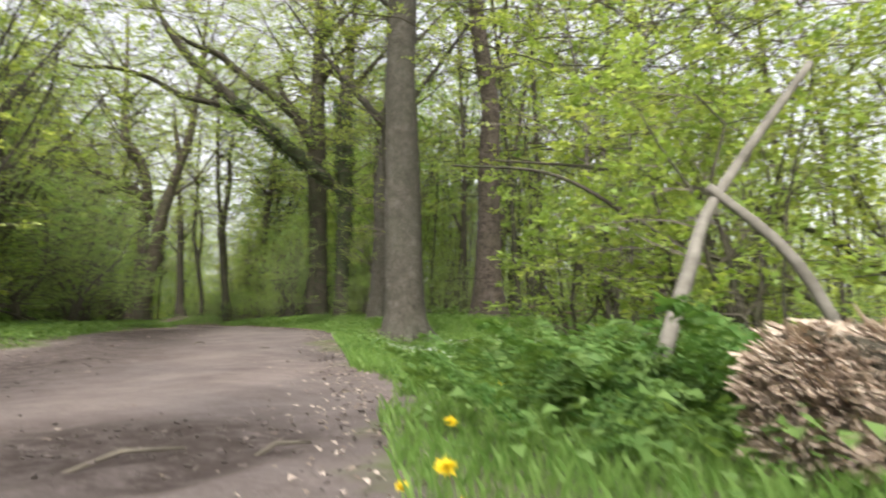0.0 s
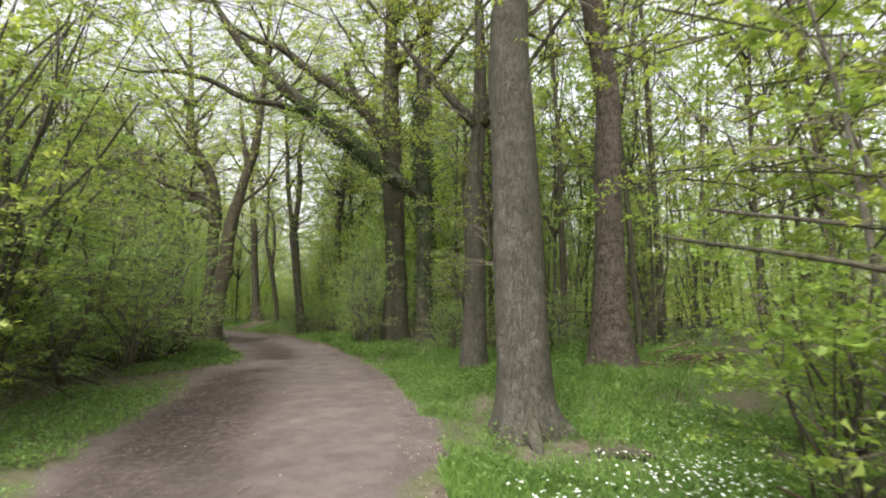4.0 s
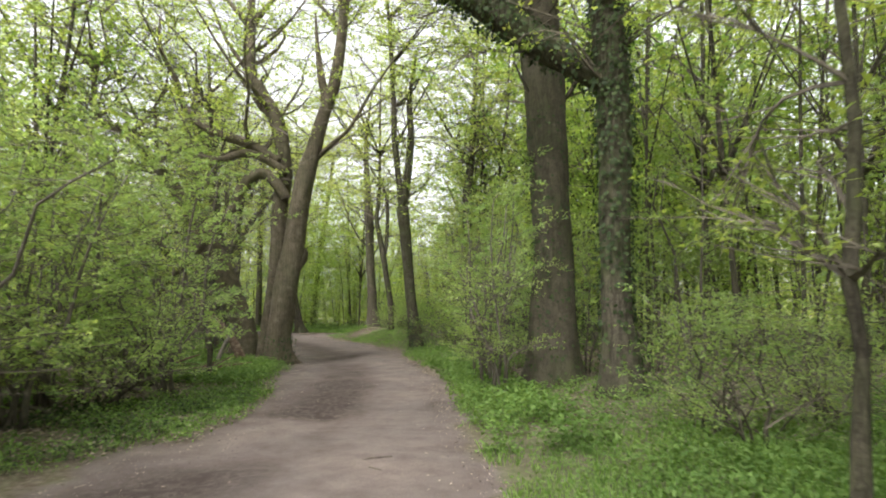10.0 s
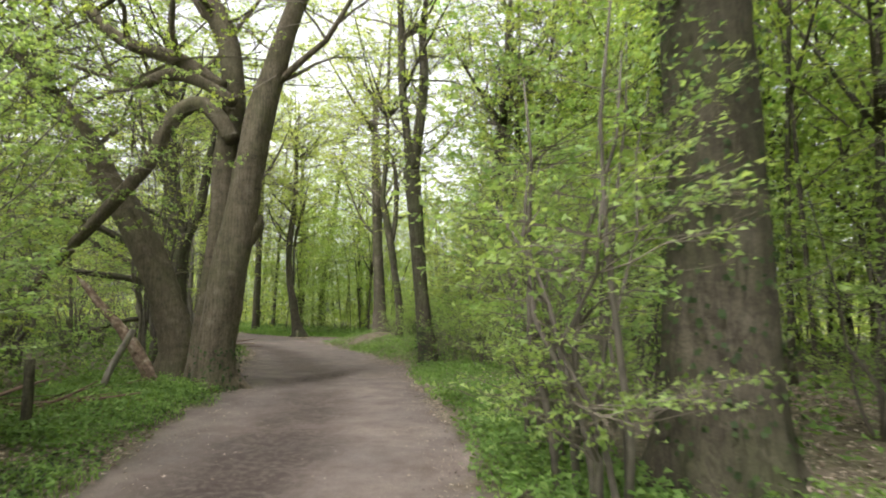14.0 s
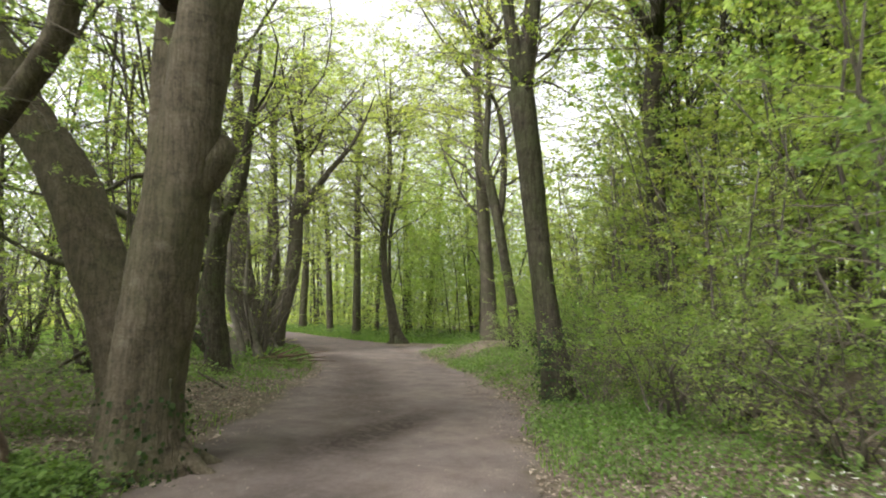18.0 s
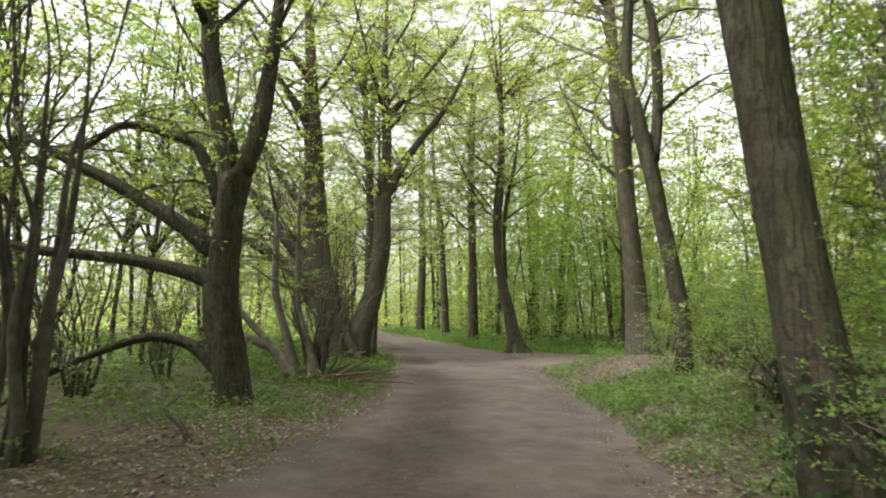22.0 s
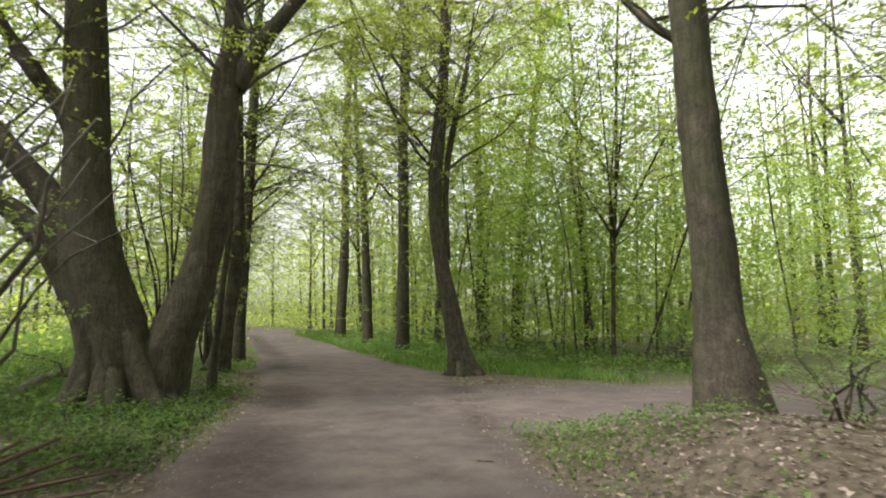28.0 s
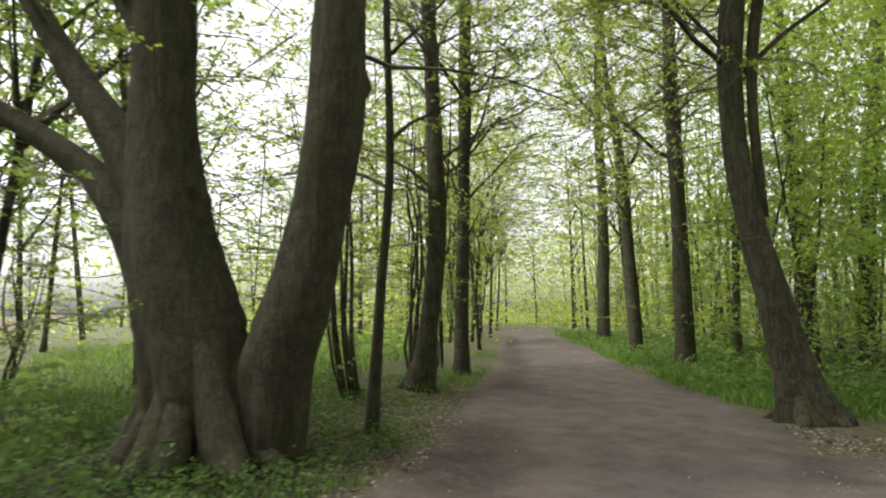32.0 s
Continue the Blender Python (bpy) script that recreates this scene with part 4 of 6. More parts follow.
tree("beech_tree", "slim slightly leaning trunk in undergrowth", (-22.4, 54.22),
    [
        [(-22.4, 54.22, 0.06, 0.231), (-22.2, 54.4, 4, 0.219), (-21.81, 54.76, 8.53, 0.185), (-21.51, 55.04, 12, 0.162), (-21.24, 55.28, 15.06, 0.139)],
    ],
    (),
    bark=DARK, height=16, seed=33, seg=12, step=0.35, flare=0.35, low=4, count=80, leaf=0.13)
tree("hazel_bush", "many-stemmed coppice stool with crooked grey stems", (-16.18, 30.89),
    [
        [(-16.18, 30.89, 0.03, 0.213), (-16.5, 30.61, 0.68, 0.106), (-16.93, 30.23, 0.98, 0.092), (-17.48, 29.75, 1.34, 0.071)],
        [(-16.2, 30.87, 0.03, 0.177), (-16.61, 30.52, 0.78, 0.085), (-17.12, 30.06, 1.54, 0.071), (-17.59, 29.65, 2.14, 0.053)],
        [(-16.23, 30.85, 0.03, 0.177), (-16.34, 30.75, 0.85, 0.099), (-16.59, 30.53, 1.97, 0.078), (-16.6, 30.52, 3.13, 0.064)],
        [(-15.93, 31.11, 0.2, 0.142), (-16.07, 30.99, 0.99, 0.085), (-16.23, 30.84, 1.75, 0.064)],
    ],
    (),
    bark=POLE, height=5, seed=34, seg=10, flare=0.1, low=1.6, count=45, length=1.4, leaf_n=14, leaf=0.06, leaf_mat=MIDLEAF, boughs=0, category="bush", forks=1)

# a broken white snag and a stick beside the hornbeam
ROTTEN = plain("rotten_wood", [(0.3, (0.055, 0.035, 0.025)), (0.48, (0.13, 0.085, 0.062)), (0.6, (0.22, 0.17, 0.13)), (0.75, (0.42, 0.37, 0.31))], 11, 0.92, 0.03)
snag = thing("fallen_branch", (-9.57, 21.18, ground_z(-9.57, 21.18)), "broken rotten branch with reddish splintered wood", "branch")
SNAG_LINE = [(0.14, 0.06, -0.05, 0.12), (0.05, 0.02, 0.3, 0.125), (-0.12, -0.05, 0.62, 0.115), (-0.3, -0.12, 0.9, 0.1), (-0.52, -0.2, 1.18, 0.085), (-0.8, -0.3, 1.5, 0.075), (-1.02, -0.4, 1.8, 0.045), (-1.16, -0.44, 1.95, 0.012)]
part_of("stem", tube_mesh("stem", SNAG_LINE, ROTTEN, seg=16, step=0.05, rough=0.2, seed=3, ridges=5), snag)
rs = np.random.default_rng(33)
for k in range(9):
    x, y, z, q = SNAG_LINE[int(rs.integers(1, 6))]
    az, w = rs.uniform(0, 6.283), q * rs.uniform(0.16, 0.3)
    x, y = x + math.cos(az) * q * 0.85, y + math.sin(az) * q * 0.85
    ln = rs.uniform(0.15, 0.4)
    part_of("splinter", tube_mesh("splinter", [(x, y, z, w), (x - 0.35 * ln, y - 0.1 * ln, z + 0.5 * ln, w * 0.8), (x - 0.65 * ln + math.cos(az) * 0.05, y - 0.2 * ln, z + 0.9 * ln, 0.004)], ROTTEN, seg=6, step=0.06, rough=0.15, seed=k), snag)
stick = thing("fallen_branch", (-9.62, 20.3, ground_z(-9.62, 20.3)), "short barkless stick propped among leaves", "branch")
part_of("stem", tube_mesh("stem", [(0, 0, -0.03, 0.055), (0.1, 0.03, 0.35, 0.06), (0.4, 0.16, 1.06, 0.05)], POLE, seg=9, step=0.1, rough=0.06, seed=4), stick)

# ---- undergrowth: bushes built once, then copied ----
def bush_parts(seed, stems, height, spreadr, count, leaf_n, leaf, per=6, length=1.0):
    """A many-stemmed bush about its own foot: stems, twigs and leaves."""
    r = np.random.default_rng(seed)
    lines, jit = [], 0.04 + 0.05 * spreadr
    for k in range(stems):
        az, out = r.uniform(0, 6.28), spreadr * r.uniform(0.25, 1.0)
        h = height * r.uniform(0.6, 1.1)
        q = r.uniform(0.012, 0.03) * (height / 2.5) ** 0.5
        x0, y0 = 0.12 * math.cos(az), 0.12 * math.sin(az)
        lines.append([(x0, y0, -0.08, q * 1.3)] + [(x0 + math.cos(az) * out * u**1.3 + r.normal(0, jit), y0 + math.sin(az) * out * u**1.3 + r.normal(0, jit), h * u + r.normal(0, 0.03), q * (1.15 - 0.9 * u)) for u in (0.18, 0.38, 0.6, 0.8, 1.0)])
    wood, foliage = twiggery(lines, r, count, length, per, leaf_n + 3, leaf * 0.85, height * 0.12, 0.15, 0.6, 0.012, bare=0.12, segs=4, fine=height < 4)
    return lines, wood, foliage


def bush(name, label, seed, stems, height, spreadr, count, leaf_n, leaf, mat, per=6, length=1.0, group="bushes of the undergrowth", bark=None):
    lines, wood, foliage = bush_parts(seed, stems, height, spreadr, count, leaf_n, leaf, per, length)
    root = thing(name, (0, 0, 0), label, "bush", group)
    for n, l in enumerate(lines):
        part_of("stem", tube_mesh("stem", l, bark or DARK, seg=6, step=0.35, seed=seed + n, rough=0.05), root)
    part_of("twigwork", mesh_of("twigwork", *wood, TWIG), root, kind="stuff")
    part_of("foliage", mesh_of("foliage", *foliage, mat), root, kind="stuff")
    return root


def put_copies(proto, places, r, lo=0.8, hi=1.25, tilt=0.035):
    """The prototype moves to the first place, copies go to the others."""
    for n, (x, y) in enumerate(places):
        k = r.uniform(lo, hi)
        m = Matrix.Translation((x, y, ground_z(x, y) - 0.02)) @ Matrix.Rotation(r.normal(0, tilt), 4, "X") @ Matrix.Rotation(r.normal(0, tilt), 4, "Y") @ Matrix.Rotation(r.uniform(0, 6.28), 4, "Z")
        if n == 0:
            ob = proto
            ob.matrix_basis = m
            ob.scale = (k, k, k * r.uniform(0.9, 1.1))
        else:
            ob = copy_thing(proto, m)
            ob.scale = (k, k, k * r.uniform(0.9, 1.1))


def beside(side, y0, y1, off0, off1, n, r, gap=0.8):
    """n places beside the track, between two distances from its edge."""
    out = []
    tries = 0
    while len(out) < n and tries < n * 60:
        tries += 1
        y = r.uniform(y0, y1)
        o = r.uniform(off0, off1)
        x = float(edge_left(y)) - o if side == "left" else float(edge_right(y)) + o
        if inside(np.array(x), np.array(y)) > -0.45:
            continue
        if all((x - a) ** 2 + (y - b) ** 2 > gap * gap for a, b in out):
            out.append((x, y))
    return out


R2 = np.random.default_rng(21)
SPRING = leaf_material("pale_shrub_leaf", (0.165, 0.255, 0.085), (0.237, 0.335, 0.12), (0.315, 0.41, 0.17), 0.55)
put_copies(bush("hornbeam_bush", "leafy hornbeam bush with level sprays of fresh leaves", 51, 6, 4.2, 1.5, 46, 13, 0.07, SPRING, 7, 1.4, bark=STEM), beside("left", 3, 17, 1.7, 6.5, 18, R2, 1.5) + [(-8.9, 14.3), (-12.4, 20.6)], R2)
put_copies(bush("hawthorn_bush", "dense low bush of small green leaves", 52, 7, 1.5, 0.9, 44, 11, 0.055, SPRING, 6, 0.8), beside("left", 2, 20, 1.7, 4.5, 6, R2, 1.4), R2)
put_copies(bush("elder_bush", "tall bush with pale fresh leaves", 53, 6, 4.6, 1.5, 50, 13, 0.075, FRESH, 6, 1.5), beside("left", 5, 22, 4.5, 11, 8, R2, 1.9) + beside("left", 22, 36, 8, 14, 4, R2, 2.2), R2)
put_copies(bush("hornbeam_bush", "light green bush with small leaves beside ivy-clad trunks", 54, 5, 2.7, 0.7, 40, 11, 0.055, SPRING, 7, 0.7, bark=STEM), [(-2.2, 17.7), (-2.55, 19.6), (-1.3, 20.6), (-2.14, 22.02), (-1.9, 16.4), (0.9, 19.4)], R2, 0.8, 1.15)
put_copies(bush("hawthorn_bush", "loose low bush with pale green leaves", 55, 6, 1.2, 0.7, 34, 9, 0.05, SPRING, 6, 0.7), [(-4.67, 27.11), (-5.27, 28.47), (-7.37, 31.18), (-8.7, 34.1), (-9.02, 33.16), (-2.74, 24.02), (-10.31, 36.57), (-3.8, 25.52), (0.9, 12.7), (1.9, 13.8), (2.9, 12.3), (3.7, 14.6), (2.2, 15.7), (0.5, 13.6), (4.4, 12.9), (3.2, 16.8)], R2, 0.7, 1.2)
put_copies(bush("elder_bush", "tall bush with pale fresh leaves", 56, 6, 4.4, 1.5, 50, 13, 0.075, FRESH, 6, 1.5, bark=STEM), beside("right", 12, 24, 6, 12, 6, R2, 1.8) + beside("right", 24, 42, 4.5, 12, 11, R2, 1.8) + [(-3.4, 28.2), (-4.3, 30.2), (-2.2, 26.4), (-5.6, 31.6), (-7.0, 34.0), (-6.2, 35.4), (-8.0, 36.6), (-6.6, 32.9), (-5.4, 34.2)], R2)
put_copies(bush("thorn_bush", "loose thorny bush with thin dark stems", 57, 12, 2.8, 1.2, 30, 7, 0.05, MIDLEAF, 6, 1.0, bark=STEM), beside("left", 21, 31, 3.6, 11, 11, R2, 1.6), R2)
put_copies(bush("maple_bush", "young maple with broad bright green leaves", 58, 5, 3.4, 1.0, 44, 9, 0.10, FRESH, 6, 1.0), [(2.9, 1.9), (4.3, 3.6), (3.5, -0.2), (5.2, 0.9), (4.6, -1.6), (6.6, 3.4), (3.0, -1.7), (3.3, -0.9)], R2, 0.8, 1.1)
put_copies(bush("maple_sapling", "tall young maple with hanging bright green leaves", 71, 3, 5.2, 1.1, 60, 10, 0.10, FRESH, 6, 1.2, bark=STEM), [(3.4, 1.4), (5.4, 4.6)], R2, 0.9, 1.15)
put_copies(bush("maple_sapling", "slender sapling with loose pale leaves before ivy trunks", 63, 3, 4.2, 0.55, 34, 10, 0.065, SPRING, 6, 0.8, bark=STEM), [(-2.31, 22.61), (-3.55, 26.15), (-2.5, 18.4), (-2.2, 17.1), (1.3, 17.6), (-0.5, 19.5)], R2, 0.85, 1.25)
put_copies(bush("hawthorn_bush", "leafy green bush on the bank beside the track", 72, 8, 1.6, 0.9, 44, 11, 0.055, MIDLEAF, 6, 0.8, bark=STEM), [(-5.5, 27.3), (-5.0, 28.9), (-6.4, 29.7), (-7.1, 31.2), (-4.2, 27.9), (-5.7, 31.0), (-7.2, 32.6), (-4.4, 26.0), (-3.6, 26.9), (-3.1, 24.8), (-8.3, 33.9), (-13.4, 47.6), (-11.9, 46.6), (-14.6, 50.2)], R2, 0.75, 1.15)
put_copies(bush("hazel_bush", "thin wavy stems of a hazel stool beside the track", 64, 7, 6.5, 1.0, 30, 9, 0.07, FRESH, 6, 1.3), [(-22.6, 37.6), (-24.2, 39.6), (-26.8, 41.6), (-29.2, 43.9)], R2, 0.85, 1.1, 0.08)
# many-stemmed hazels on the left of the track
put_copies(bush("hazel_bush", "tall hazel stool with a dense fan of dark stems", 59, 28, 7.0, 2.0, 100, 12, 0.08, FRESH, 7, 1.5, bark=DARK), [(-6.6, 5.6), (-7.6, 7.4), (-5.9, 3.2)], R2, 0.9, 1.05)
rz = np.random.default_rng(83)
STOOL = []
for k in range(8):
    az, out, q = 0.785 * k + rz.normal(0, 0.2), rz.uniform(0.15, 0.55), rz.uniform(0.03, 0.055)
    c, s1 = math.cos(az), math.sin(az)
    STOOL.append([(-12.85 + c * (0.14 + out * u ** 1.4) + rz.normal(0, 0.05), 25.0 + s1 * (0.14 + out * u ** 1.4) + rz.normal(0, 0.05), 0.02 + 4.4 * u, q * (1.4 - 1.15 * u)) for u in (0, 0.12, 0.3, 0.52, 0.76, 1.0)])
tree("hazel_bush", "old hazel stool of upright grey stems fused below", (-12.85, 25.0), STOOL, (), bark=STEM, height=6.5, seed=84, seg=9, flare=0.35, low=2.0, count=34, length=1.2, leaf_n=8, leaf=0.07, category="bush", group="bushes of the undergrowth", forks=1, boughs=0)
put_copies(bush("hazel_bush", "fan of many thin grey stems from one old stool", 70, 26, 4.2, 1.7, 26, 6, 0.055, FRESH, 5, 1.0, bark=STEM), [(-16.1, 31.3)], R2, 0.85, 1.05)


# ---- the wood behind: slender trees built once, then copied ----
def wood_tree(label, seed, height, rad, count, mat, bark, leaf=0.18, low=3.0, length=2.6, fork=False):
    r = np.random.default_rng(seed)
    root = thing("woodland_tree", (0, 0, 0), label, "tree", "trees of the wood")
    main = [(0, 0, -0.2, rad * 1.15), (0, 0, 0.4, rad)]
    main += wander((0, 0, 0.4, rad), height, r, 0.05, 1.6)
    lines = [main]
    for k in range(7 if fork else 3):
        a = main[int(r.integers(3, len(main) - 2))]
        az, ln = r.uniform(0, 6.28), r.uniform(3, 5.5)
        lines.append([a] + [(a[0] + math.cos(az) * ln * u * 0.6, a[1] + math.sin(az) * ln * u * 0.6, a[2] + ln * u, a[3] * 0.6 * (1 - 0.7 * u)) for u in (0.35, 0.7, 1.0)])
    for n, l in enumerate(lines):
        part_of("trunk" if n == 0 else "limb", tube_mesh("trunk", l, bark, seg=8 if n == 0 else 6, step=0.6, flare=0.4 if n == 0 else 0, seed=seed + n), root)
    wood, foliage = twiggery(lines, r, int(count * 1.25), length, 6, 13, leaf * 0.85, low, 0.45, 1.2, 0.024, fine=False, segs=4)
    part_of("twigwork", mesh_of("twigwork", *wood, TWIG), root, kind="stuff")
    part_of("crown", mesh_of("crown", *foliage, mat), root, kind="stuff")
    return root


def wood_places(r, n, region, keep=4.0, gap=2.2):
    out, tries = [], 0
    while len(out) < n and tries < n * 80:
        tries += 1
        x, y = region(r)
        if float(inside(np.array(x), np.array(y))) > -keep or any((x - a) ** 2 + (y - b) ** 2 < gap * gap for a, b in out):
            continue
        out.append((x, y))
    return out


R3 = np.random.default_rng(31)
right_wood = lambda r: ((lambda y: (float(edge_right(y)) + 3 + 22 * r.random() ** 1.3, y))(r.uniform(6, 44)))
left_wood = lambda r: ((lambda y: (float(edge_left(y)) - (4 if y < 20 else 11) - 20 * r.random() ** 1.2, y))(r.uniform(2, 32)))
far_wood = lambda r: (r.uniform(-70, 4), r.uniform(46, 84))
put_copies(wood_tree("slender grey woodland trunk with light crown", 61, 14, 0.10, 22, FRESH, BEECH), wood_places(R3, 20, right_wood), R3, 0.85, 1.2)
put_copies(wood_tree("thin dark woodland trunk with sparse crown", 62, 13, 0.075, 16, FRESH, DARK), wood_places(R3, 22, right_wood), R3, 0.85, 1.2)
put_copies(wood_tree("straight conifer trunk in the wood", 63, 17, 0.15, 24, COOL, RED, low=6), wood_places(R3, 9, right_wood, 6), R3, 0.85, 1.15)
put_copies(wood_tree("forked woodland tree with light green crown", 64, 12, 0.11, 26, FRESH, DARK, low=2.5, fork=True), wood_places(R3, 22, left_wood, 4.5), R3, 0.85, 1.2)
put_copies(wood_tree("slender grey woodland trunk with light crown", 65, 13, 0.09, 22, MIDLEAF, BEECH, low=2.5), wood_places(R3, 14, left_wood, 5), R3, 0.85, 1.2)
put_copies(wood_tree("straight slim trunk in bright undergrowth", 66, 15, 0.12, 22, FRESH, DARK, low=3.0), wood_places(R3, 56, far_wood, 2.0, 2.6), R3, 0.85, 1.25)
row_left = lambda r: ((lambda y: (float(edge_left(y)) - 0.8 - 5 * r.random() ** 1.3, y))(r.uniform(39.5, 66)))
put_copies(wood_tree("thin dark trunk in the row beside the track", 67, 11, 0.085, 24, FRESH, DARK, low=2.2, fork=True), wood_places(R3, 17, row_left, 0.55, 1.3), R3, 0.6, 1.2, 0.07)
left_gap = lambda r: ((lambda y: (float(edge_left(y)) - 5.5 - 9 * r.random(), y))(r.uniform(20, 37)))
right_gap = lambda r: ((lambda y: (float(edge_right(y)) + 6 + 20 * r.random(), y))(r.uniform(20, 48)))
put_copies(wood_tree("slender leaning woodland tree with fine twigs", 68, 13, 0.08, 26, MIDLEAF, DARK, low=2.0, fork=True), wood_places(R3, 36, right_gap, 4.5, 1.7) + wood_places(R3, 9, left_gap, 4.5, 1.7) + wood_places(R3, 16, lambda r: (r.uniform(-7, 6), r.uniform(33, 52)), 4.0, 1.7), R3, 0.8, 1.2, 0.06)


# ---- far woods: trunks and foliage that nobody could count ----
def far_woods():
    r = np.random.default_rng(41)
    ax, ay = [], []
    while len(ax) < 520:
        a, d = r.uniform(0, 6.283), 38 + 60 * r.random()
        x, y = -10 + d * math.cos(a), 20 + d * math.sin(a)
        if float(inside(np.array(x), np.array(y))) > -3:
            continue
        if x < -40 and y < 45 and r.random() < 0.75:
            continue
        ax.append(x), ay.append(y)
    a = np.stack([ax, ay, np.full(len(ax), -0.3)], 1)
    h = r.uniform(9, 18, len(ax))
    b = a + np.stack([r.normal(0, 0.6, len(ax)), r.normal(0, 0.6, len(ax)), h], 1)
    rad = r.uniform(0.07, 0.2, len(ax))
    stuff("far_trunks", mesh_of("far_trunks", *sticks(a, b, rad, rad * 0.3), DARK), "distant straight trunks deep in the wood", "trees")
    k = np.repeat(np.arange(len(ax)), 330)
    q = r.beta(1.1, 1.2, len(k))[:, None]
    p = a[k] * (1 - q) + b[k] * q + r.normal(0, 1, (len(k), 3)) * np.array([2.2, 2.2, 0.8])
    p[:, 2] = np.maximum(p[:, 2], r.uniform(0.0, 1.5, len(k)))
    m = 75000
    fa, fd = r.uniform(0, 6.283, m), r.uniform(30, 75, m)
    low = np.stack([-10 + fd * np.cos(fa), 22 + fd * np.sin(fa), 0.2 + 5.5 * r.random(m) ** 1.2], 1)
    low = low[(inside(low[:, 0], low[:, 1]) < -3) & ~((low[:, 0] < -36) & (low[:, 1] < 40) & (r.random(m) < 0.7))]
    end = np.stack([-68 + r.normal(0, 13, 20000), 80 + r.normal(0, 6, 20000), 11 * r.random(20000) ** 1.2], 1)
    end = end[inside(end[:, 0], end[:, 1]) < 0.5]
    p = np.vstack([p, low, end])
    stuff("far_foliage", mesh_of("far_foliage", *leaves(p, 0.37, r, 0.8, None, 0.7, True), FRESH), "distant haze of fresh green leaves", "foliage")


far_woods()


def shoots(c, r, short, tall, rise):
    """Bent shoots through the places c: nodes of shape (n, 4, 3)."""
    az = r.uniform(0, 6.283, len(c))
    d = np.stack([np.cos(az), np.sin(az), r.normal(rise, 0.2, len(c))], 1)
    ln = r.uniform(short, tall, len(c))[:, None]
    nodes = [c - d * ln * 0.75]
    for k in range(3):
        d = d + r.normal(0, 0.18, d.shape)
        nodes.append(nodes[-1] + d * ln * 0.5)
    return np.stack(nodes, 1)


def line_sticks(nodes, ra, rb):
    n = nodes.shape[1] - 1
    w = [ra + (rb - ra) * k / n for k in range(n + 1)]
    return split(join([sticks(nodes[:, k], nodes[:, k + 1], w[k], w[k + 1]) for k in range(n)]))


def canopy():
    """Leaf sprays on the thin outer branches overhead, on both sides and arching over the track."""
    r = np.random.default_rng(44)
    n = 8800
    y = r.uniform(2, 62, n)
    side = r.random(n) < 0.5
    o = -1.2 + 15 * r.random(n) ** 1.1
    x = np.where(side, edge_right(y) + o, edge_left(y) - o)
    thin = ((~side) & (y > 22) & (o > 7) & (r.random(n) < 0.35)) | ((y > 13) & (o < 3.5) & (r.random(n) < 0.5))
    thin |= side & (y < 24) & (o > 1) & (r.random(n) < 0.75)
    thin |= ~side & (o > 3) & (r.random(n) < np.interp(y, [2, 20, 24], [0.4, 0.4, 0.1]))
    z = np.where(~side & (y > 31), 2.6, 4.2) + np.interp(y, [20, 32], [8.5, 13]) * r.random(n) ** 0.9 + np.maximum(0, 2.2 - o) * 0.9
    c = np.stack([x, y, z], 1)[~thin]
    # boughs that meet over the far end of the track
    oy = r.uniform(43, 66, 520)
    c = np.vstack([c, np.stack([edge_left(oy) + (edge_right(oy) - edge_left(oy)) * r.uniform(-0.1, 1.1, 520), oy, r.uniform(4.5, 12, 520)], 1)])
    # maple boughs by the start, the wood behind the fork, the open side beyond the big beech
    for m, x0, x1, y0, y1, z0, z1 in ((260, 2.6, 7.5, -1, 5.5, 2.6, 6.5), (850, -9, 3, 36, 53, 4, 13), (330, -34, -22, 33, 46, 2.2, 8.5)):
        e = np.stack([r.uniform(x0, x1, m), r.uniform(y0, y1, m), r.uniform(z0, z1, m)], 1)
        c = np.vstack([c, e[(inside(e[:, 0], e[:, 1]) < -0.8) | (e[:, 2] > 5)]])
    nodes = shoots(c, r, 0.8, 2.2, 0.12)
    # near the track small leaves, further off fewer and larger ones
    near = inside(c[:, 0], c[:, 1]) > -6
    wood, foliage = sprays(nodes[near], 0.014, r, 5, 13, 0.085, 0.75, 0.006, 0.12, False)
    wood2, foliage2 = sprays(nodes[~near], 0.014, r, 4, 9, 0.135, 0.9, 0.006, 0.12, False)
    stuff("canopy_shoots", mesh_of("canopy_shoots", *join([line_sticks(nodes, 0.014, 0.004)] + wood + wood2), TWIG), "thin outer branches of the leaf canopy", "twigs")
    stuff("canopy_foliage", mesh_of("canopy_foliage", *join([foliage, foliage2]), FRESH), "fresh green leaves of the canopy overhead", "foliage")


canopy()


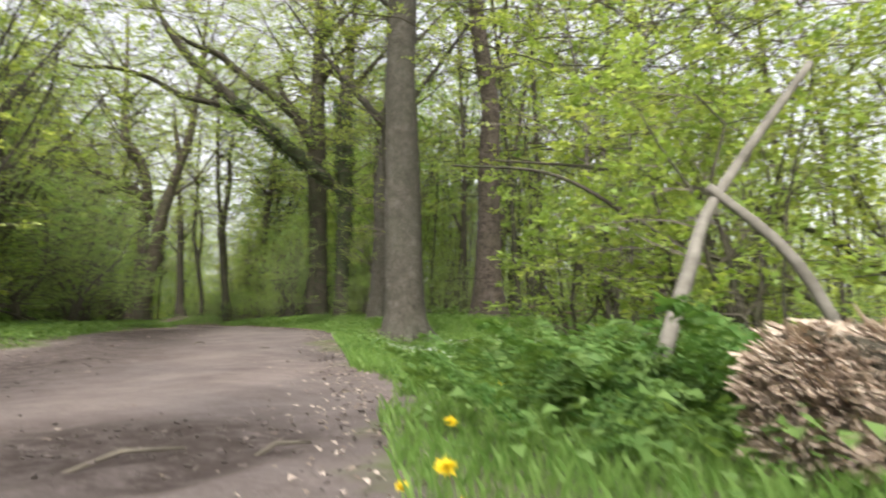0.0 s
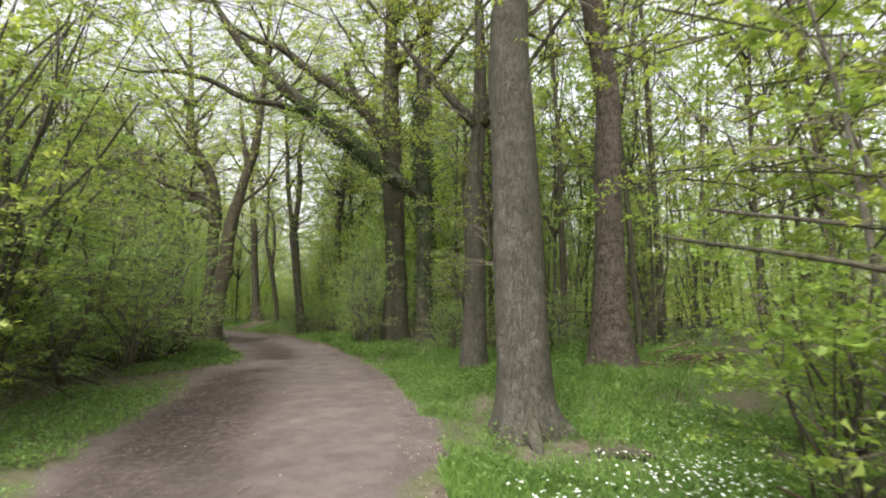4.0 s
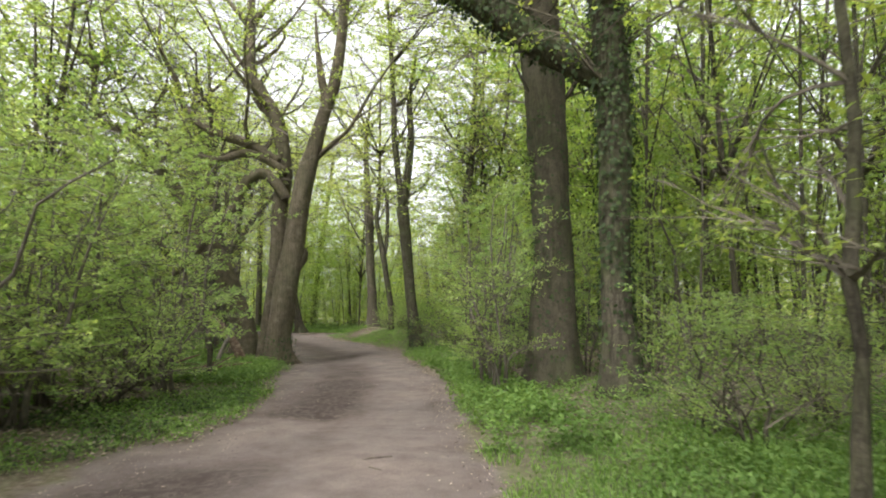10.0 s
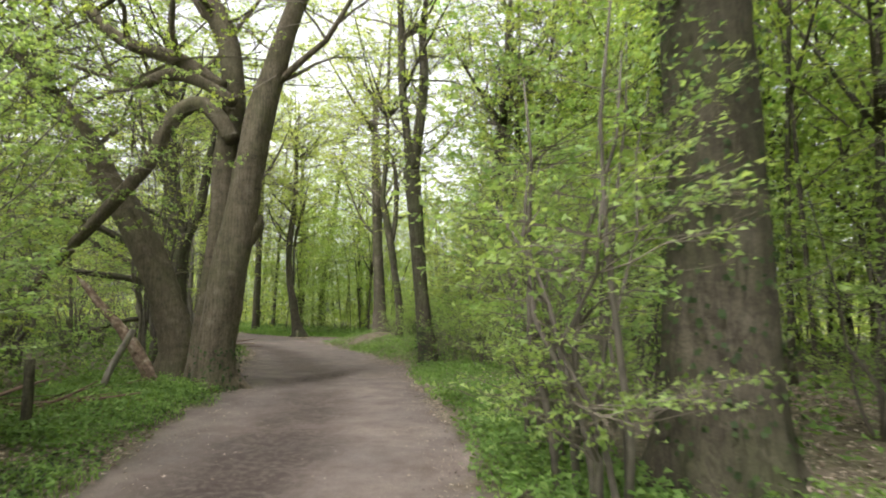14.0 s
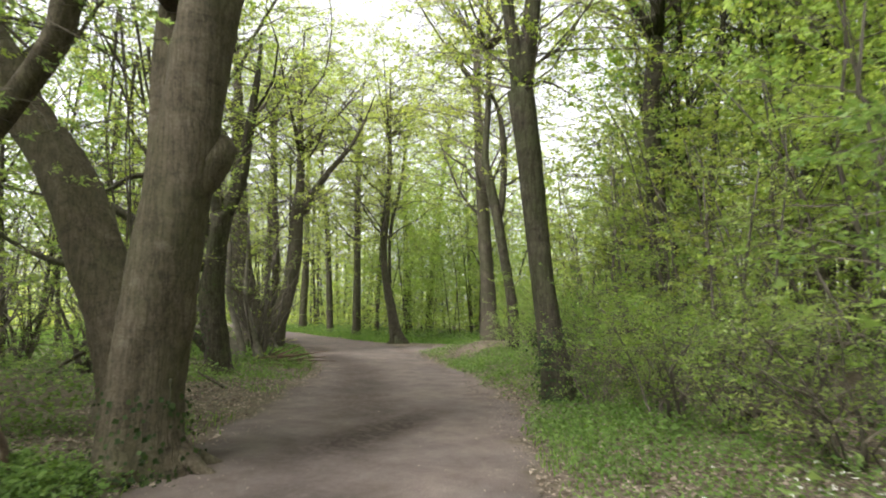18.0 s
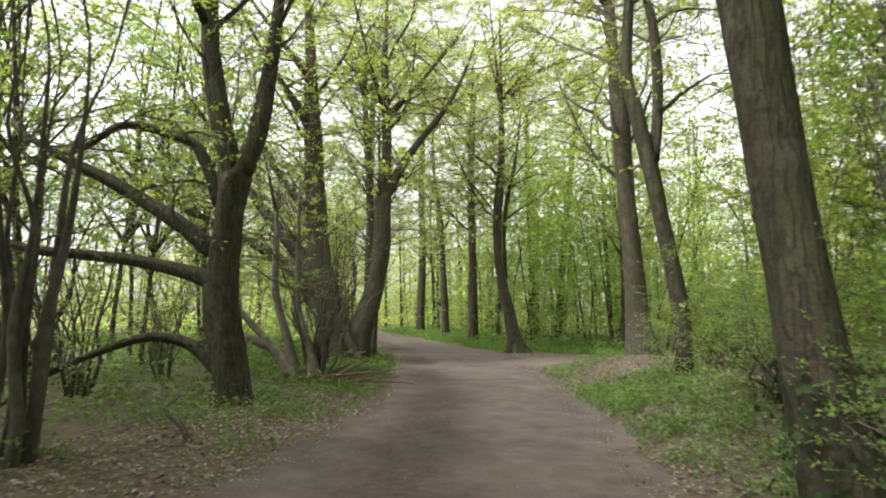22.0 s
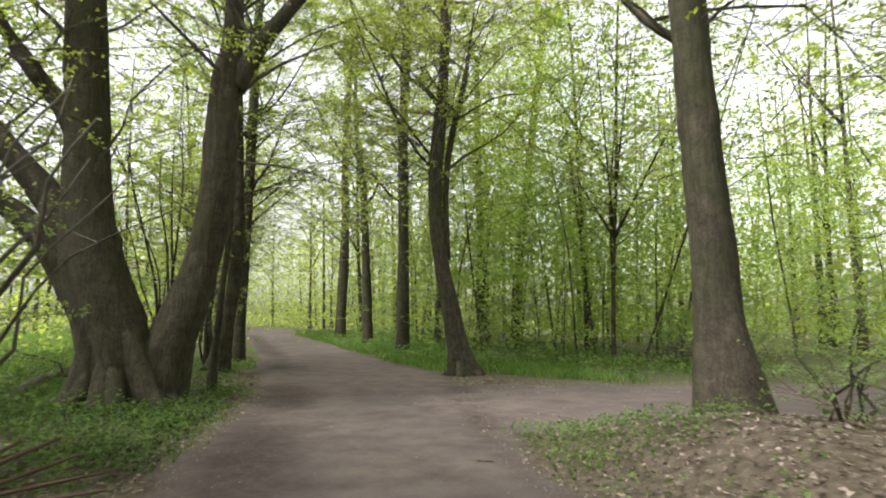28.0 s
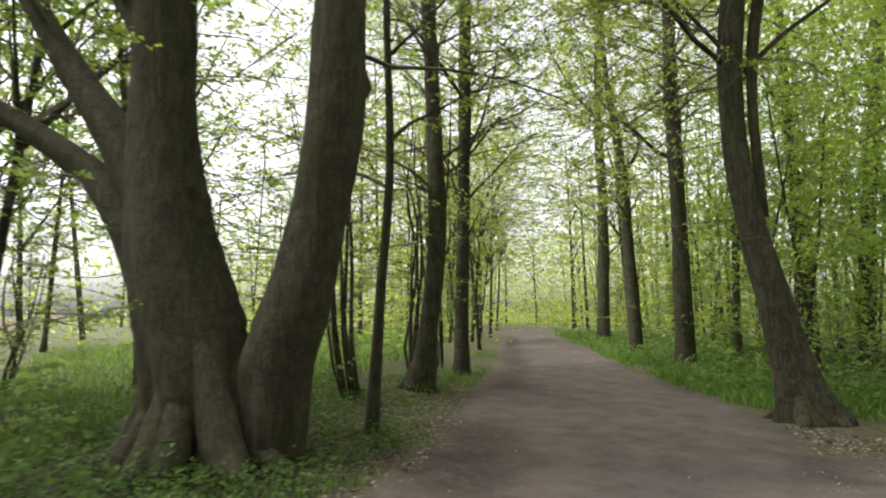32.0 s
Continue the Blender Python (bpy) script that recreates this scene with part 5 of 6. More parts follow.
def deep_foliage():
    """Sprays of leaves behind the first trees, thick enough to close the view into the wood."""
    r = np.random.default_rng(45)
    n = 4600
    y = r.uniform(8, 60, n)
    o = 6.5 + 24 * r.random(n) ** 1.2
    right = r.random(n) < 0.72
    x = np.where(right, edge_right(y) + o, edge_left(y) - o)
    ok = (inside(x, y) < -5) & np.where(right, (y > 21) | ((o > 9) & (r.random(n) < 0.4)), y < 24)
    c = np.stack([x, y, 0.6 + 6.5 * r.random(n)], 1)[ok]
    az = r.uniform(0, 6.283, len(c))
    d = np.stack([np.cos(az), np.sin(az), r.normal(0.05, 0.15, len(c))], 1)
    side = np.stack([r.uniform(-27, 8, 2400), r.uniform(43, 70, 2400), 0.8 + 9.5 * r.random(2400)], 1)
    side = side[inside(side[:, 0], side[:, 1]) < -3]
    hy = r.uniform(25, 52, 3400)
    hx = edge_right(hy) + 5 + 13 * r.random(3400)
    high = np.stack([hx, hy, 2.5 + 9 * r.random(3400)], 1)
    side = np.vstack([side, high[inside(hx, hy) < -4]])
    c, d = np.vstack([c, side]), np.vstack([d, d[np.arange(len(side)) % len(d)]])
    m = 260
    sy = r.uniform(12, 68, m)
    sx = edge_right(sy) + 5 + 22 * r.random(m)
    low = np.stack([sx, sy, terrain(sx, sy) - 0.1], 1)[inside(sx, sy) < -4.5]
    lean = r.normal(0, 0.12, (len(low), 2))
    tall = r.uniform(4, 12, len(low))
    rad = r.uniform(0.018, 0.06, len(low))
    mid = low + np.stack([lean[:, 0] * tall * 0.5, lean[:, 1] * tall * 0.5, tall * 0.5], 1)
    top = mid + np.stack([(lean[:, 0] + r.normal(0, 0.14, len(low))) * tall * 0.5, (lean[:, 1] + r.normal(0, 0.14, len(low))) * tall * 0.5, tall * 0.5], 1)
    side_b = mid + np.stack([r.normal(0, 1.0, len(low)), r.normal(0, 1.0, len(low)), r.uniform(0.3, 1.8, len(low))], 1)
    stuff("deep_stems", mesh_of("deep_stems", *join([sticks(low, mid, rad, rad * 0.8), sticks(mid, top, rad * 0.8, rad * 0.25), sticks(mid, side_b, rad * 0.45, 0.006)]), DARK), "thin grey stems of young trees deeper in the wood", "trees")
    k = np.repeat(np.arange(len(c)), 44)
    p = c[k] + d[k] * r.uniform(-1.3, 1.3, (len(k), 1)) + r.normal(0, 1, (len(k), 3)) * np.array([0.45, 0.45, 0.16])
    stuff("deep_foliage", mesh_of("deep_foliage", *leaves(p, 0.15, r, 0.9, None, 0.7, True), FRESH), "soft green leaves deeper in the wood", "foliage")


deep_foliage()


def underwood():
    """Level sprays of leaves on thin shoots, all through the wood on both sides."""
    r = np.random.default_rng(43)
    c = []
    while len(c) < 5200:
        y = r.uniform(-6, 62)
        o = 3.4 + 24 * r.random() ** 1.4
        right = r.random() < 0.55
        x = float(edge_right(y)) + o if right else float(edge_left(y)) - o
        if float(inside(np.array(x), np.array(y))) > -2.6 or (y < 13 and right and o < 6.5) or (y < 21 and right and r.random() < 0.2):
            continue
        if not right and y > 24 and o > 9 and r.random() < 0.6:
            continue
        c.append((x, y, 0.3 + min(8.0, 0.9 + 0.55 * o) * r.random() ** 1.15))
    ly = r.uniform(3.5, 15.5, 950)
    lo = 1.7 + 4.5 * r.random(950)
    over = np.stack([r.uniform(-12.5, -8.8, 170), r.uniform(17.5, 22, 170), r.uniform(3.0, 6.2, 170)], 1)
    c = np.vstack([np.array(c), over, np.stack([edge_left(ly) - lo, ly, 0.35 + np.minimum(4.6, 0.8 + 1.1 * lo) * r.random(950)], 1)])
    c[:, 2] += terrain(c[:, 0], c[:, 1])
    nodes = shoots(c, r, 0.6, 1.5, 0.05)
    wood, foliage = sprays(nodes, 0.008, r, 4, 14, 0.072, 0.6, 0.004, 0.1, False)
    stuff("underwood_shoots", mesh_of("underwood_shoots", *join([line_sticks(nodes, 0.008, 0.003)] + wood), TWIG), "thin shoots of the underwood", "twigs")
    stuff("underwood_foliage", mesh_of("underwood_foliage", *foliage, SPRING), "fresh leaves of the underwood in level sprays", "foliage")


underwood()


# ---- ground cover ----
def blades(x, y, r, low, high, width=0.007, lean=0.35):
    n = len(x)
    z = terrain(x, y)
    h = r.uniform(low, high, n)
    az = r.uniform(0, 6.283, n)
    dx, dy = np.cos(az), np.sin(az)
    bend = h * r.uniform(0.1, lean * 2, n)
    w = width * r.uniform(0.7, 1.5, n)
    p0 = np.stack([x - dy * w, y + dx * w, z - 0.01], 1)
    p1 = np.stack([x + dy * w, y - dx * w, z - 0.01], 1)
    p2 = np.stack([x + dx * bend * 0.4 + dy * w * 0.8, y + dy * bend * 0.4 - dx * w * 0.8, z + h * 0.62], 1)
    p3 = np.stack([x + dx * bend, y + dy * bend, z + h], 1)
    return np.stack([p0, p1, p2, p3], 1).reshape(-1, 3), np.arange(4 * n).reshape(n, 4)


def verge(side, y0, y1, off0, off1, n, r, fall=1.0, bald=-0.5):
    y = r.uniform(y0, y1, n)
    o = off0 + (off1 - off0) * r.random(n) ** fall
    x = edge_left(y) - o if side == "left" else edge_right(y) + o
    d = inside(x, y) + 0.24 * waves(x, y, 1.9, 11) + 0.12 * waves(x, y, 7.0, 12)
    gaps = waves(x, y, 1.3, 17) + 0.5 * waves(x, y, 4, 18) + 0.25 * r.normal(0, 1, n)
    keep = (d < 0.05 - 0.5 * r.random(n) ** 2) & (gaps > bald)
    return x[keep], y[keep]


R4 = np.random.default_rng(51)
gr = [blades(*verge("right", -2.5, 4, 0.0, 3.6, 36000, R4, 1.3, -0.8), R4, 0.05, 0.15, 0.0035), blades(*verge("right", -4.6, -2.5, 0.0, 3, 14000, R4, 1.2, -0.8), R4, 0.03, 0.10, 0.0022), blades(*verge("right", 4, 14, 0.0, 3.6, 30000, R4, 1.3, -0.4), R4, 0.03, 0.12, 0.004), blades(*verge("right", 4, 14, 2.0, 9, 26000, R4), R4, 0.06, 0.2, 0.008),
      blades(*verge("left", -3, 20, 0.0, 1.1, 9000, R4, 1.4, 0.1), R4, 0.03, 0.12, 0.004), blades(*verge("left", 20, 46, 0.0, 1.6, 9000, R4, 1.2, 0.2), R4, 0.03, 0.13),
      blades(*verge("right", 14, 36, 0.0, 0.9, 7000, R4, 1.2, 0.1), R4, 0.03, 0.12), blades(*verge("left", 32, 56, 4.5, 24, 20000, R4, 1.1, -1), R4, 0.08, 0.3, 0.016), blades(*verge("right", 43, 60, -0.1, 7, 30000, R4), R4, 0.07, 0.25, 0.014)]
stuff("grass", mesh_of("grass", *join(gr), GRASS), "short fresh green grass along the track edges", "grass")


def herbs(x, y, r, low, high, size, per=2):
    z = terrain(x, y)
    k = np.repeat(np.arange(len(x)), per)
    p = np.stack([x[k], y[k], z[k] + r.uniform(low, high, len(k))], 1) + r.normal(0, 0.035, (len(k), 3)) * np.array([1, 1, 0.3])
    return leaves(p, size * 1.1, r, 1.6, None, 0.85, True)


hb = [herbs(*verge("left", -4, 22, -0.3, 1.7, 25000, R4, 1.1, -0.35), R4, 0.02, 0.17, 0.045), herbs(*verge("right", 13, 22, 0.05, 1.3, 10000, R4, 1.0, -0.5), R4, 0.03, 0.32, 0.06),
      herbs(*verge("right", 3, 14, 0.05, 3.4, 24000, R4, 1.2, -0.3), R4, 0.02, 0.15, 0.036), herbs(*verge("right", -4.4, 9, 0.1, 4.5, 16000, R4), R4, 0.03, 0.2, 0.045), herbs(*verge("left", 20, 42, 0.3, 3.2, 14000, R4, 0.8, 0.0), R4, 0.02, 0.16, 0.045), herbs(*verge("left", 17.2, 21.6, 0.35, 3.0, 9000, R4, 0.8, -1.0), R4, 0.03, 0.24, 0.055),
      herbs(*verge("right", 20, 37, 0.1, 2.6, 20000, R4, 1.0, -0.25), R4, 0.02, 0.16, 0.042), herbs(*verge("right", 44, 62, 0.2, 14, 16000, R4), R4, 0.05, 0.4, 0.1),
      herbs(*verge("left", 2, 38, 2, 12, 16000, R4, 1.0, -0.2), R4, 0.05, 0.4, 0.09), herbs(*verge("right", 4, 40, 3, 14, 14000, R4, 1.0, 0), R4, 0.05, 0.4, 0.09),
      herbs(*verge("right", 11, 17, 1.0, 8, 12000, R4, 1.0, -0.6), R4, 0.02, 0.2, 0.05),
      herbs(*verge("right", 25, 35, 0.1, 1.9, 6500, R4, 1.0, -0.3), R4, 0.02, 0.2, 0.05)]
gi = [herbs(*verge("left", 11, 22, 0.2, 2.4, 9000, R4, 0.9, 0.0), R4, 0.02, 0.12, 0.05), herbs(*verge("left", 31, 37, 0.2, 4.0, 6000, R4, 0.9, 0.0), R4, 0.02, 0.14, 0.05)]
stuff("ground_ivy", mesh_of("ground_ivy", *join(gi), IVY), "dark green ivy creeping over the ground", "ivy")
hb.append(herbs(*verge("left", 30.5, 38, 0.2, 6.0, 12000, R4, 0.9, -0.8), R4, 0.02, 0.2, 0.05))
stuff("ground_herbs", mesh_of("ground_herbs", *join(hb), HERB), "low broad-leaved herbs covering the wood floor", "plants")


def litter(x, y, r, size=0.055):
    z = terrain(x, y) + r.uniform(0.004, 0.02, len(x))
    return leaves(np.stack([x, y, z], 1), size, r, 2.6, None, 0.8, True)


lt = [litter(*verge("right", 20, 42, -0.2, 6, 42000, R4, 1.0, -2), R4), litter(*verge("left", 12, 40, -0.3, 3.0, 30000, R4, 1.0, -2), R4), litter(*verge("right", 13, 24, 0.8, 7, 14000, R4, 1.0, -2), R4),
      litter(*verge("left", -3, 14, 0.6, 5, 14000, R4, 1.0, -2), R4, 0.05), litter(*verge("right", 4, 13, 2.5, 8, 5000, R4), R4)]
ey = R4.uniform(-4.5, 40, 9000)
ex = np.where(R4.random(9000) < 0.6, edge_right(ey) - np.abs(R4.normal(0, 0.28, 9000)) + 0.1, edge_left(ey) + np.abs(R4.normal(0, 0.5, 9000)) - 0.1)
lt.append(litter(ex, ey, R4, 0.024))
qx, qy = R4.uniform(-17, -7, 9000), R4.uniform(34.5, 44.5, 9000)
dd = inside(qx, qy)
sel = (np.abs(dd) < 1.0 + 0.5 * R4.normal(0, 1, 9000)) & (qx > edge_right(qy) + 0.3)
lt.append(litter(qx[sel], qy[sel], R4, 0.042))
# scattered bits on the track itself
ty = R4.uniform(-4, 46, 350)
tx = edge_left(ty) + (edge_right(ty) - edge_left(ty)) * R4.beta(0.6, 0.6, 350)
lt.append(litter(tx, ty, R4, 0.035))
stuff("leaf_litter", mesh_of("leaf_litter", *join(lt), LITTER), "dry brown fallen leaves on the ground", "leaves")


# ---- flowers ----
def anemones(x, y, r, name="wood_anemones"):
    z = terrain(x, y) + r.uniform(0.08, 0.16, len(x))
    c = np.stack([x, y, z], 1)
    k = np.repeat(np.arange(len(x)), 6)
    az = np.tile(np.arange(6) * 1.047, len(x))
    d = np.stack([np.cos(az), np.sin(az), np.full(len(k), 0.25)], 1)
    return leaves(c[k], 0.023, r, 2.5, d * 3, 0.7)


fx = np.concatenate([R4.normal(0.9, 0.25, 160), R4.normal(2.4, 0.45, 220), R4.normal(1.25, 0.35, 130), R4.normal(3.0, 0.5, 60), R4.normal(1.7, 0.3, 90)])
fy = np.concatenate([R4.normal(2.2, 0.4, 160), R4.normal(2.9, 0.5, 220), R4.normal(1.5, 0.35, 130), R4.normal(4.6, 0.6, 60), R4.normal(0.5, 0.35, 90)])
gx2, gy2 = R4.normal(-2.95, 0.35, 50), R4.normal(23.2, 0.4, 50)
fx, fy = np.concatenate([fx, gx2]), np.concatenate([fy, gy2])
ok = inside(fx, fy) < -0.15
stuff("white_flowers", mesh_of("white_flowers", *anemones(fx[ok], fy[ok], R4), PETAL), "patches of small white spring flowers", "flowers")


def dandelion(x, y, h, width):
    root = thing("dandelion", (x, y, ground_z(x, y)), "yellow dandelion flower among grass", "flower", "dandelions")
    part_of("stalk", tube_mesh("stalk", [(0, 0, -0.02, 0.003), (0.01, 0, h * 0.5, 0.0028), (0.005, 0.01, h, 0.0025)], GRASS, seg=6, step=0.05, rough=0), root)
    r = np.random.default_rng(int(abs(x * 1000)))
    k = 150
    az = r.uniform(0, 6.283, k)
    e = r.uniform(0.05, 1.1, k)
    d = np.stack([np.cos(az) * np.cos(e), np.sin(az) * np.cos(e), np.sin(e)], 1)
    c = np.tile([[0.005, 0.01, h]], (k, 1)) + d * 0.002
    part_of("flower", mesh_of("flower", *leaves(c, width * 0.5, r, 0.6, d * 6, 0.34), YELLOW), root)


for x, y, h, w in ((0.16, -4.2, 0.09, 0.045), (0.14, -4.46, 0.08, 0.045), (0.28, -3.6, 0.08, 0.04), (0.75, -2.5, 0.09, 0.045), (0.07, -4.2, 0.06, 0.025), (1.2, -3.2, 0.16, 0.045)):
    dandelion(x, y, h, w)


# ---- ivy on the old trunks ----
def ivy_on(line, r, n, reach=1.0, size=0.09, fade=0.9):
    """Ivy leaves lying against a trunk or limb, stalks outward."""
    p = spline(line, 0.15)
    i = (len(p) * r.random(n) ** fade).astype(int).clip(0, len(p) - 2)
    az = r.uniform(0, 6.283, n)
    t = p[i + 1, :3] - p[i, :3]
    t /= np.linalg.norm(t, axis=1)[:, None] + 1e-9
    s = np.cross(t, [0.3, 0.9, 0.1])
    s /= np.linalg.norm(s, axis=1)[:, None]
    u = np.cross(t, s)
    out = np.cos(az)[:, None] * s + np.sin(az)[:, None] * u
    c = p[i, :3] + out * (p[i, 3] * 1.02 + np.abs(r.normal(0, 0.075, n)) * reach)[:, None] + t * r.uniform(-0.1, 0.1, n)[:, None]
    d = np.cross(out, t) * r.normal(0, 1, n)[:, None] - np.array([0, 0, 0.8])
    d /= np.linalg.norm(d, axis=1)[:, None]
    w = np.cross(out + 0.3 * r.normal(0, 1, (n, 3)), d)
    w /= np.linalg.norm(w, axis=1)[:, None] + 1e-9
    z = (size * r.uniform(0.6, 1.2, n))[:, None]
    v = np.stack([c, c + d * z * 0.4 + w * z * 0.5 + out * z * 0.15, c + d * z + out * z * 0.25, c + d * z * 0.4 - w * z * 0.5 + out * z * 0.15], 1)
    return v.reshape(-1, 3), np.arange(4 * n).reshape(n, 4)


R5 = np.random.default_rng(61)


def ivy_plant(label, lines, counts, size=0.09, fade=0.9):
    x, y = lines[0][0][:2]
    root = thing("ivy", (x, y, ground_z(x, y)), label, "ivy", "ivy on the trees")
    off = np.array([x, y, ground_z(x, y), 0])
    v, f = join([ivy_on(np.array(l) - off, R5, c, 1.0, size, fade) for l, c in zip(lines, counts)])
    part_of("foliage", mesh_of("foliage", v, f, IVY), root, kind="stuff")
    for l in lines:
        q = np.array(l) - off
        q[:, 0] += q[:, 3] * 0.9
        q[:, 3] = 0.02
        part_of("stem", tube_mesh("stem", [tuple(k) for k in q], DARK, seg=6, step=0.3, seed=8), root)


ivy_plant("dense dark ivy climbing a trunk and limb", [[(-0.09, 15.81, 0.2, 0.3), (-0.13, 15.8, 1.95, 0.226), (-0.07, 15.82, 3.96, 0.236), (-0.12, 15.81, 6.05, 0.265), (-0.19, 15.79, 8.6, 0.25)],
    [(-0.04, 15.8, 4.91, 0.147), (-1.38, 15.79, 5.91, 0.24), (-2.89, 15.77, 7.17, 0.23), (-4.11, 15.76, 8.2, 0.2)]], [4600, 2600], 0.07, 0.6)
ivy_plant("ivy round the foot of a large trunk", [[(-1.08, 17.39, 0.2, 0.46), (-1.07, 17.39, 2.04, 0.358), (-1.07, 17.39, 3.2, 0.347), (-1.15, 17.38, 5.2, 0.37)]], [1300], 0.055, 1.5)
ivy_plant("ivy round the foot of a forked tree", [[(-6.22, 27.83, 0.1, 0.27), (-6.4, 27.76, 1.3, 0.22)]], [600], 0.06, 2.0)
ivy_plant("ivy and moss round the foot of a hornbeam", [[(-8.87, 22.17, 0.02, 0.46), (-8.87, 22.17, 0.35, 0.38), (-8.85, 22.18, 0.9, 0.345)]], [420], 0.055, 1.8)
ivy_plant("thin ivy on a dark forked tree", [[(-14.65, 28.3, 0.0, 0.36), (-14.76, 28.2, 1.19, 0.28), (-14.83, 28.13, 2.05, 0.289), (-14.8, 28.16, 2.94, 0.254)]], [260], 0.06)

# ---- dead wood, posts and poles ----
log = thing("log", (1.06, -4.22, ground_z(1.06, -4.22)), "thick log with a torn pale end lying in the grass", "log")
part_of("bark", tube_mesh("bark", [(0.0, 0.0, 0.17, 0.19), (0.35, -0.12, 0.17, 0.2), (0.9, -0.3, 0.16, 0.2), (1.7, -0.6, 0.15, 0.19)], DARK, seg=20, step=0.08, rough=0.05, seed=71), log)
rr = np.random.default_rng(72)
fn = 4200
fa = rr.uniform(0, 6.283, fn)
fr = 0.205 * np.sqrt(rr.random(fn))
fu, fv = fr * np.cos(fa), fr * np.sin(fa)
fb = np.stack([-0.03 + 0.1 * (fr / 0.205) ** 6, fu, 0.17 + fv], 1)
clump = 0.5 + 0.5 * waves(fu, fv, 45, 31)
ft = np.stack([-(0.02 + 0.1 * clump * rr.random(fn)) * (1.2 - fr / 0.205), rr.normal(0, 0.022, fn) + 0.03 * waves(fu, fv, 30, 32), rr.normal(0, 0.022, fn) + 0.03 * waves(fu, fv, 30, 33)], 1)
part_of("torn_end", mesh_of("torn_end", *sticks(fb + np.array([0.09, -0.02, 0]), fb + ft, 0.007, 0.003), PALE), log, "splintered pale wood", "stuff")


log.rotation_euler = (0, 0, 0.9)


def pole(label, pts, mat, seed, name="fallen_branch", category="branch"):
    x, y = pts[0][:2]
    z = ground_z(x, y)
    root = thing(name, (x, y, z), label, category)
    q = [(a - x, b - y, c - z, d) for a, b, c, d in pts]
    q[0] = (q[0][0], q[0][1], -0.05, q[0][3])
    part_of("stem", tube_mesh("stem", q, mat, seg=9, step=0.15, rough=0.05, seed=seed), root)
    return root


pole("bare grey pole leaning through the bushes", [(1.0, -3.4, -0.2, 0.033), (1.6, -2.85, 0.42, 0.034), (2.13, -2.36, 0.92, 0.033), (3.0, -2.2, 1.9, 0.028)], POLE, 81)
pole("bare grey pole leaning through the bushes", [(2.6, -2.85, -0.2, 0.036), (2.38, -2.65, 0.5, 0.034), (2.08, -2.36, 0.98, 0.028)], POLE, 82)
pole("dark dead branch arching over the undergrowth", [(4.99, -1.1, -0.5, 0.033), (4.0, -0.74, 0.49, 0.027), (2.83, -0.65, 0.94, 0.021), (1.93, -0.29, 1.57, 0.017), (1.12, 0.79, 1.93, 0.011)], DARK, 83)
pole("dark dead branch arching over the undergrowth", [(5.8, -1.28, -0.5, 0.036), (4.54, -0.83, 0.85, 0.03), (3.64, -0.2, 1.48, 0.024), (2.74, 0.34, 1.84, 0.018), (1.75, 1.42, 2.2, 0.012)], DARK, 84)
pole("mossy dark branch lying among bushes", [(-7.2, 10.5, 0.0, 0.05), (-8.2, 10.9, 0.45, 0.045), (-9.4, 11.3, 0.62, 0.035), (-10.6, 11.9, 1.0, 0.02)], DARK, 85)
pole("mossy dark branch lying among bushes", [(-7.6, 12.8, 0.0, 0.05), (-8.6, 12.6, 0.3, 0.04), (-9.8, 12.7, 0.5, 0.03), (-11, 13.0, 0.55, 0.02)], DARK, 86)
pole("short weathered fence post among shrubs", [(-8.1, 17.75, 0.0, 0.055), (-8.1, 17.75, 0.45, 0.053), (-8.1, 17.74, 0.9, 0.05)], DARK, 87, "fence_post", "post")
pole("short weathered fence post among shrubs", [(-8.5, 14.9, 0.0, 0.055), (-8.5, 14.9, 0.4, 0.053), (-8.49, 14.9, 0.8, 0.05)], DARK, 88, "fence_post", "post")


def brush_pile(x, y, w, h, n, seed, label):
    r = np.random.default_rng(seed)
    root = thing("brush_pile", (x, y, ground_z(x, y)), label, "branches")
    a = np.stack([r.normal(0, w * 0.5, n), r.normal(0, w * 0.3, n), np.abs(r.normal(0, h * 0.4, n))], 1)
    az = r.normal(0.3, 0.7, n)
    ln = r.uniform(0.3, 1.1, n)
    d = np.stack([np.cos(az) * ln, np.sin(az) * ln, r.normal(0, 0.12, n)], 1)
    b = a + d
    b[:, 2] = np.maximum(b[:, 2], -0.02)
    part_of("twigwork", mesh_of("twigwork", *sticks(a, b, r.uniform(0.006, 0.016, n), 0.004), BROWN), root, kind="stuff")
    for k in range(16):
        p, q = a[k], b[k] + d[k] * 0.7
        m = (p + q) / 2 + r.normal(0, 0.06, 3) * np.array([1, 1, 0.5])
        w = r.uniform(0.014, 0.032)
        part_of("branch", tube_mesh("branch", [(*p, w), (*m, w * 0.85), (q[0], q[1], max(q[2], 0.01), w * 0.4)], BROWN, seg=7, step=0.15, seed=seed + k), root)


brush_pile(3.9, 1.9, 1.2, 0.35, 160, 91, "heap of brown dead branches beside the track")
brush_pile(5.6, 9.6, 1.4, 0.35, 140, 92, "heap of brown dead branches on grass")
brush_pile(-15.67, 31.1, 0.7, 0.25, 45, 93, "tangle of fallen twigs below a coppice stool")
brush_pile(-14.3, 49.2, 1.5, 0.4, 120, 96, "heap of dead branches among green bushes")
brush_pile(-9.4, 18.7, 0.9, 0.3, 60, 94, "tangle of dry twigs beside the track")
brush_pile(-9.3, 38.6, 0.7, 0.2, 70, 95, "loose dead twigs on the leaf-strewn bank")


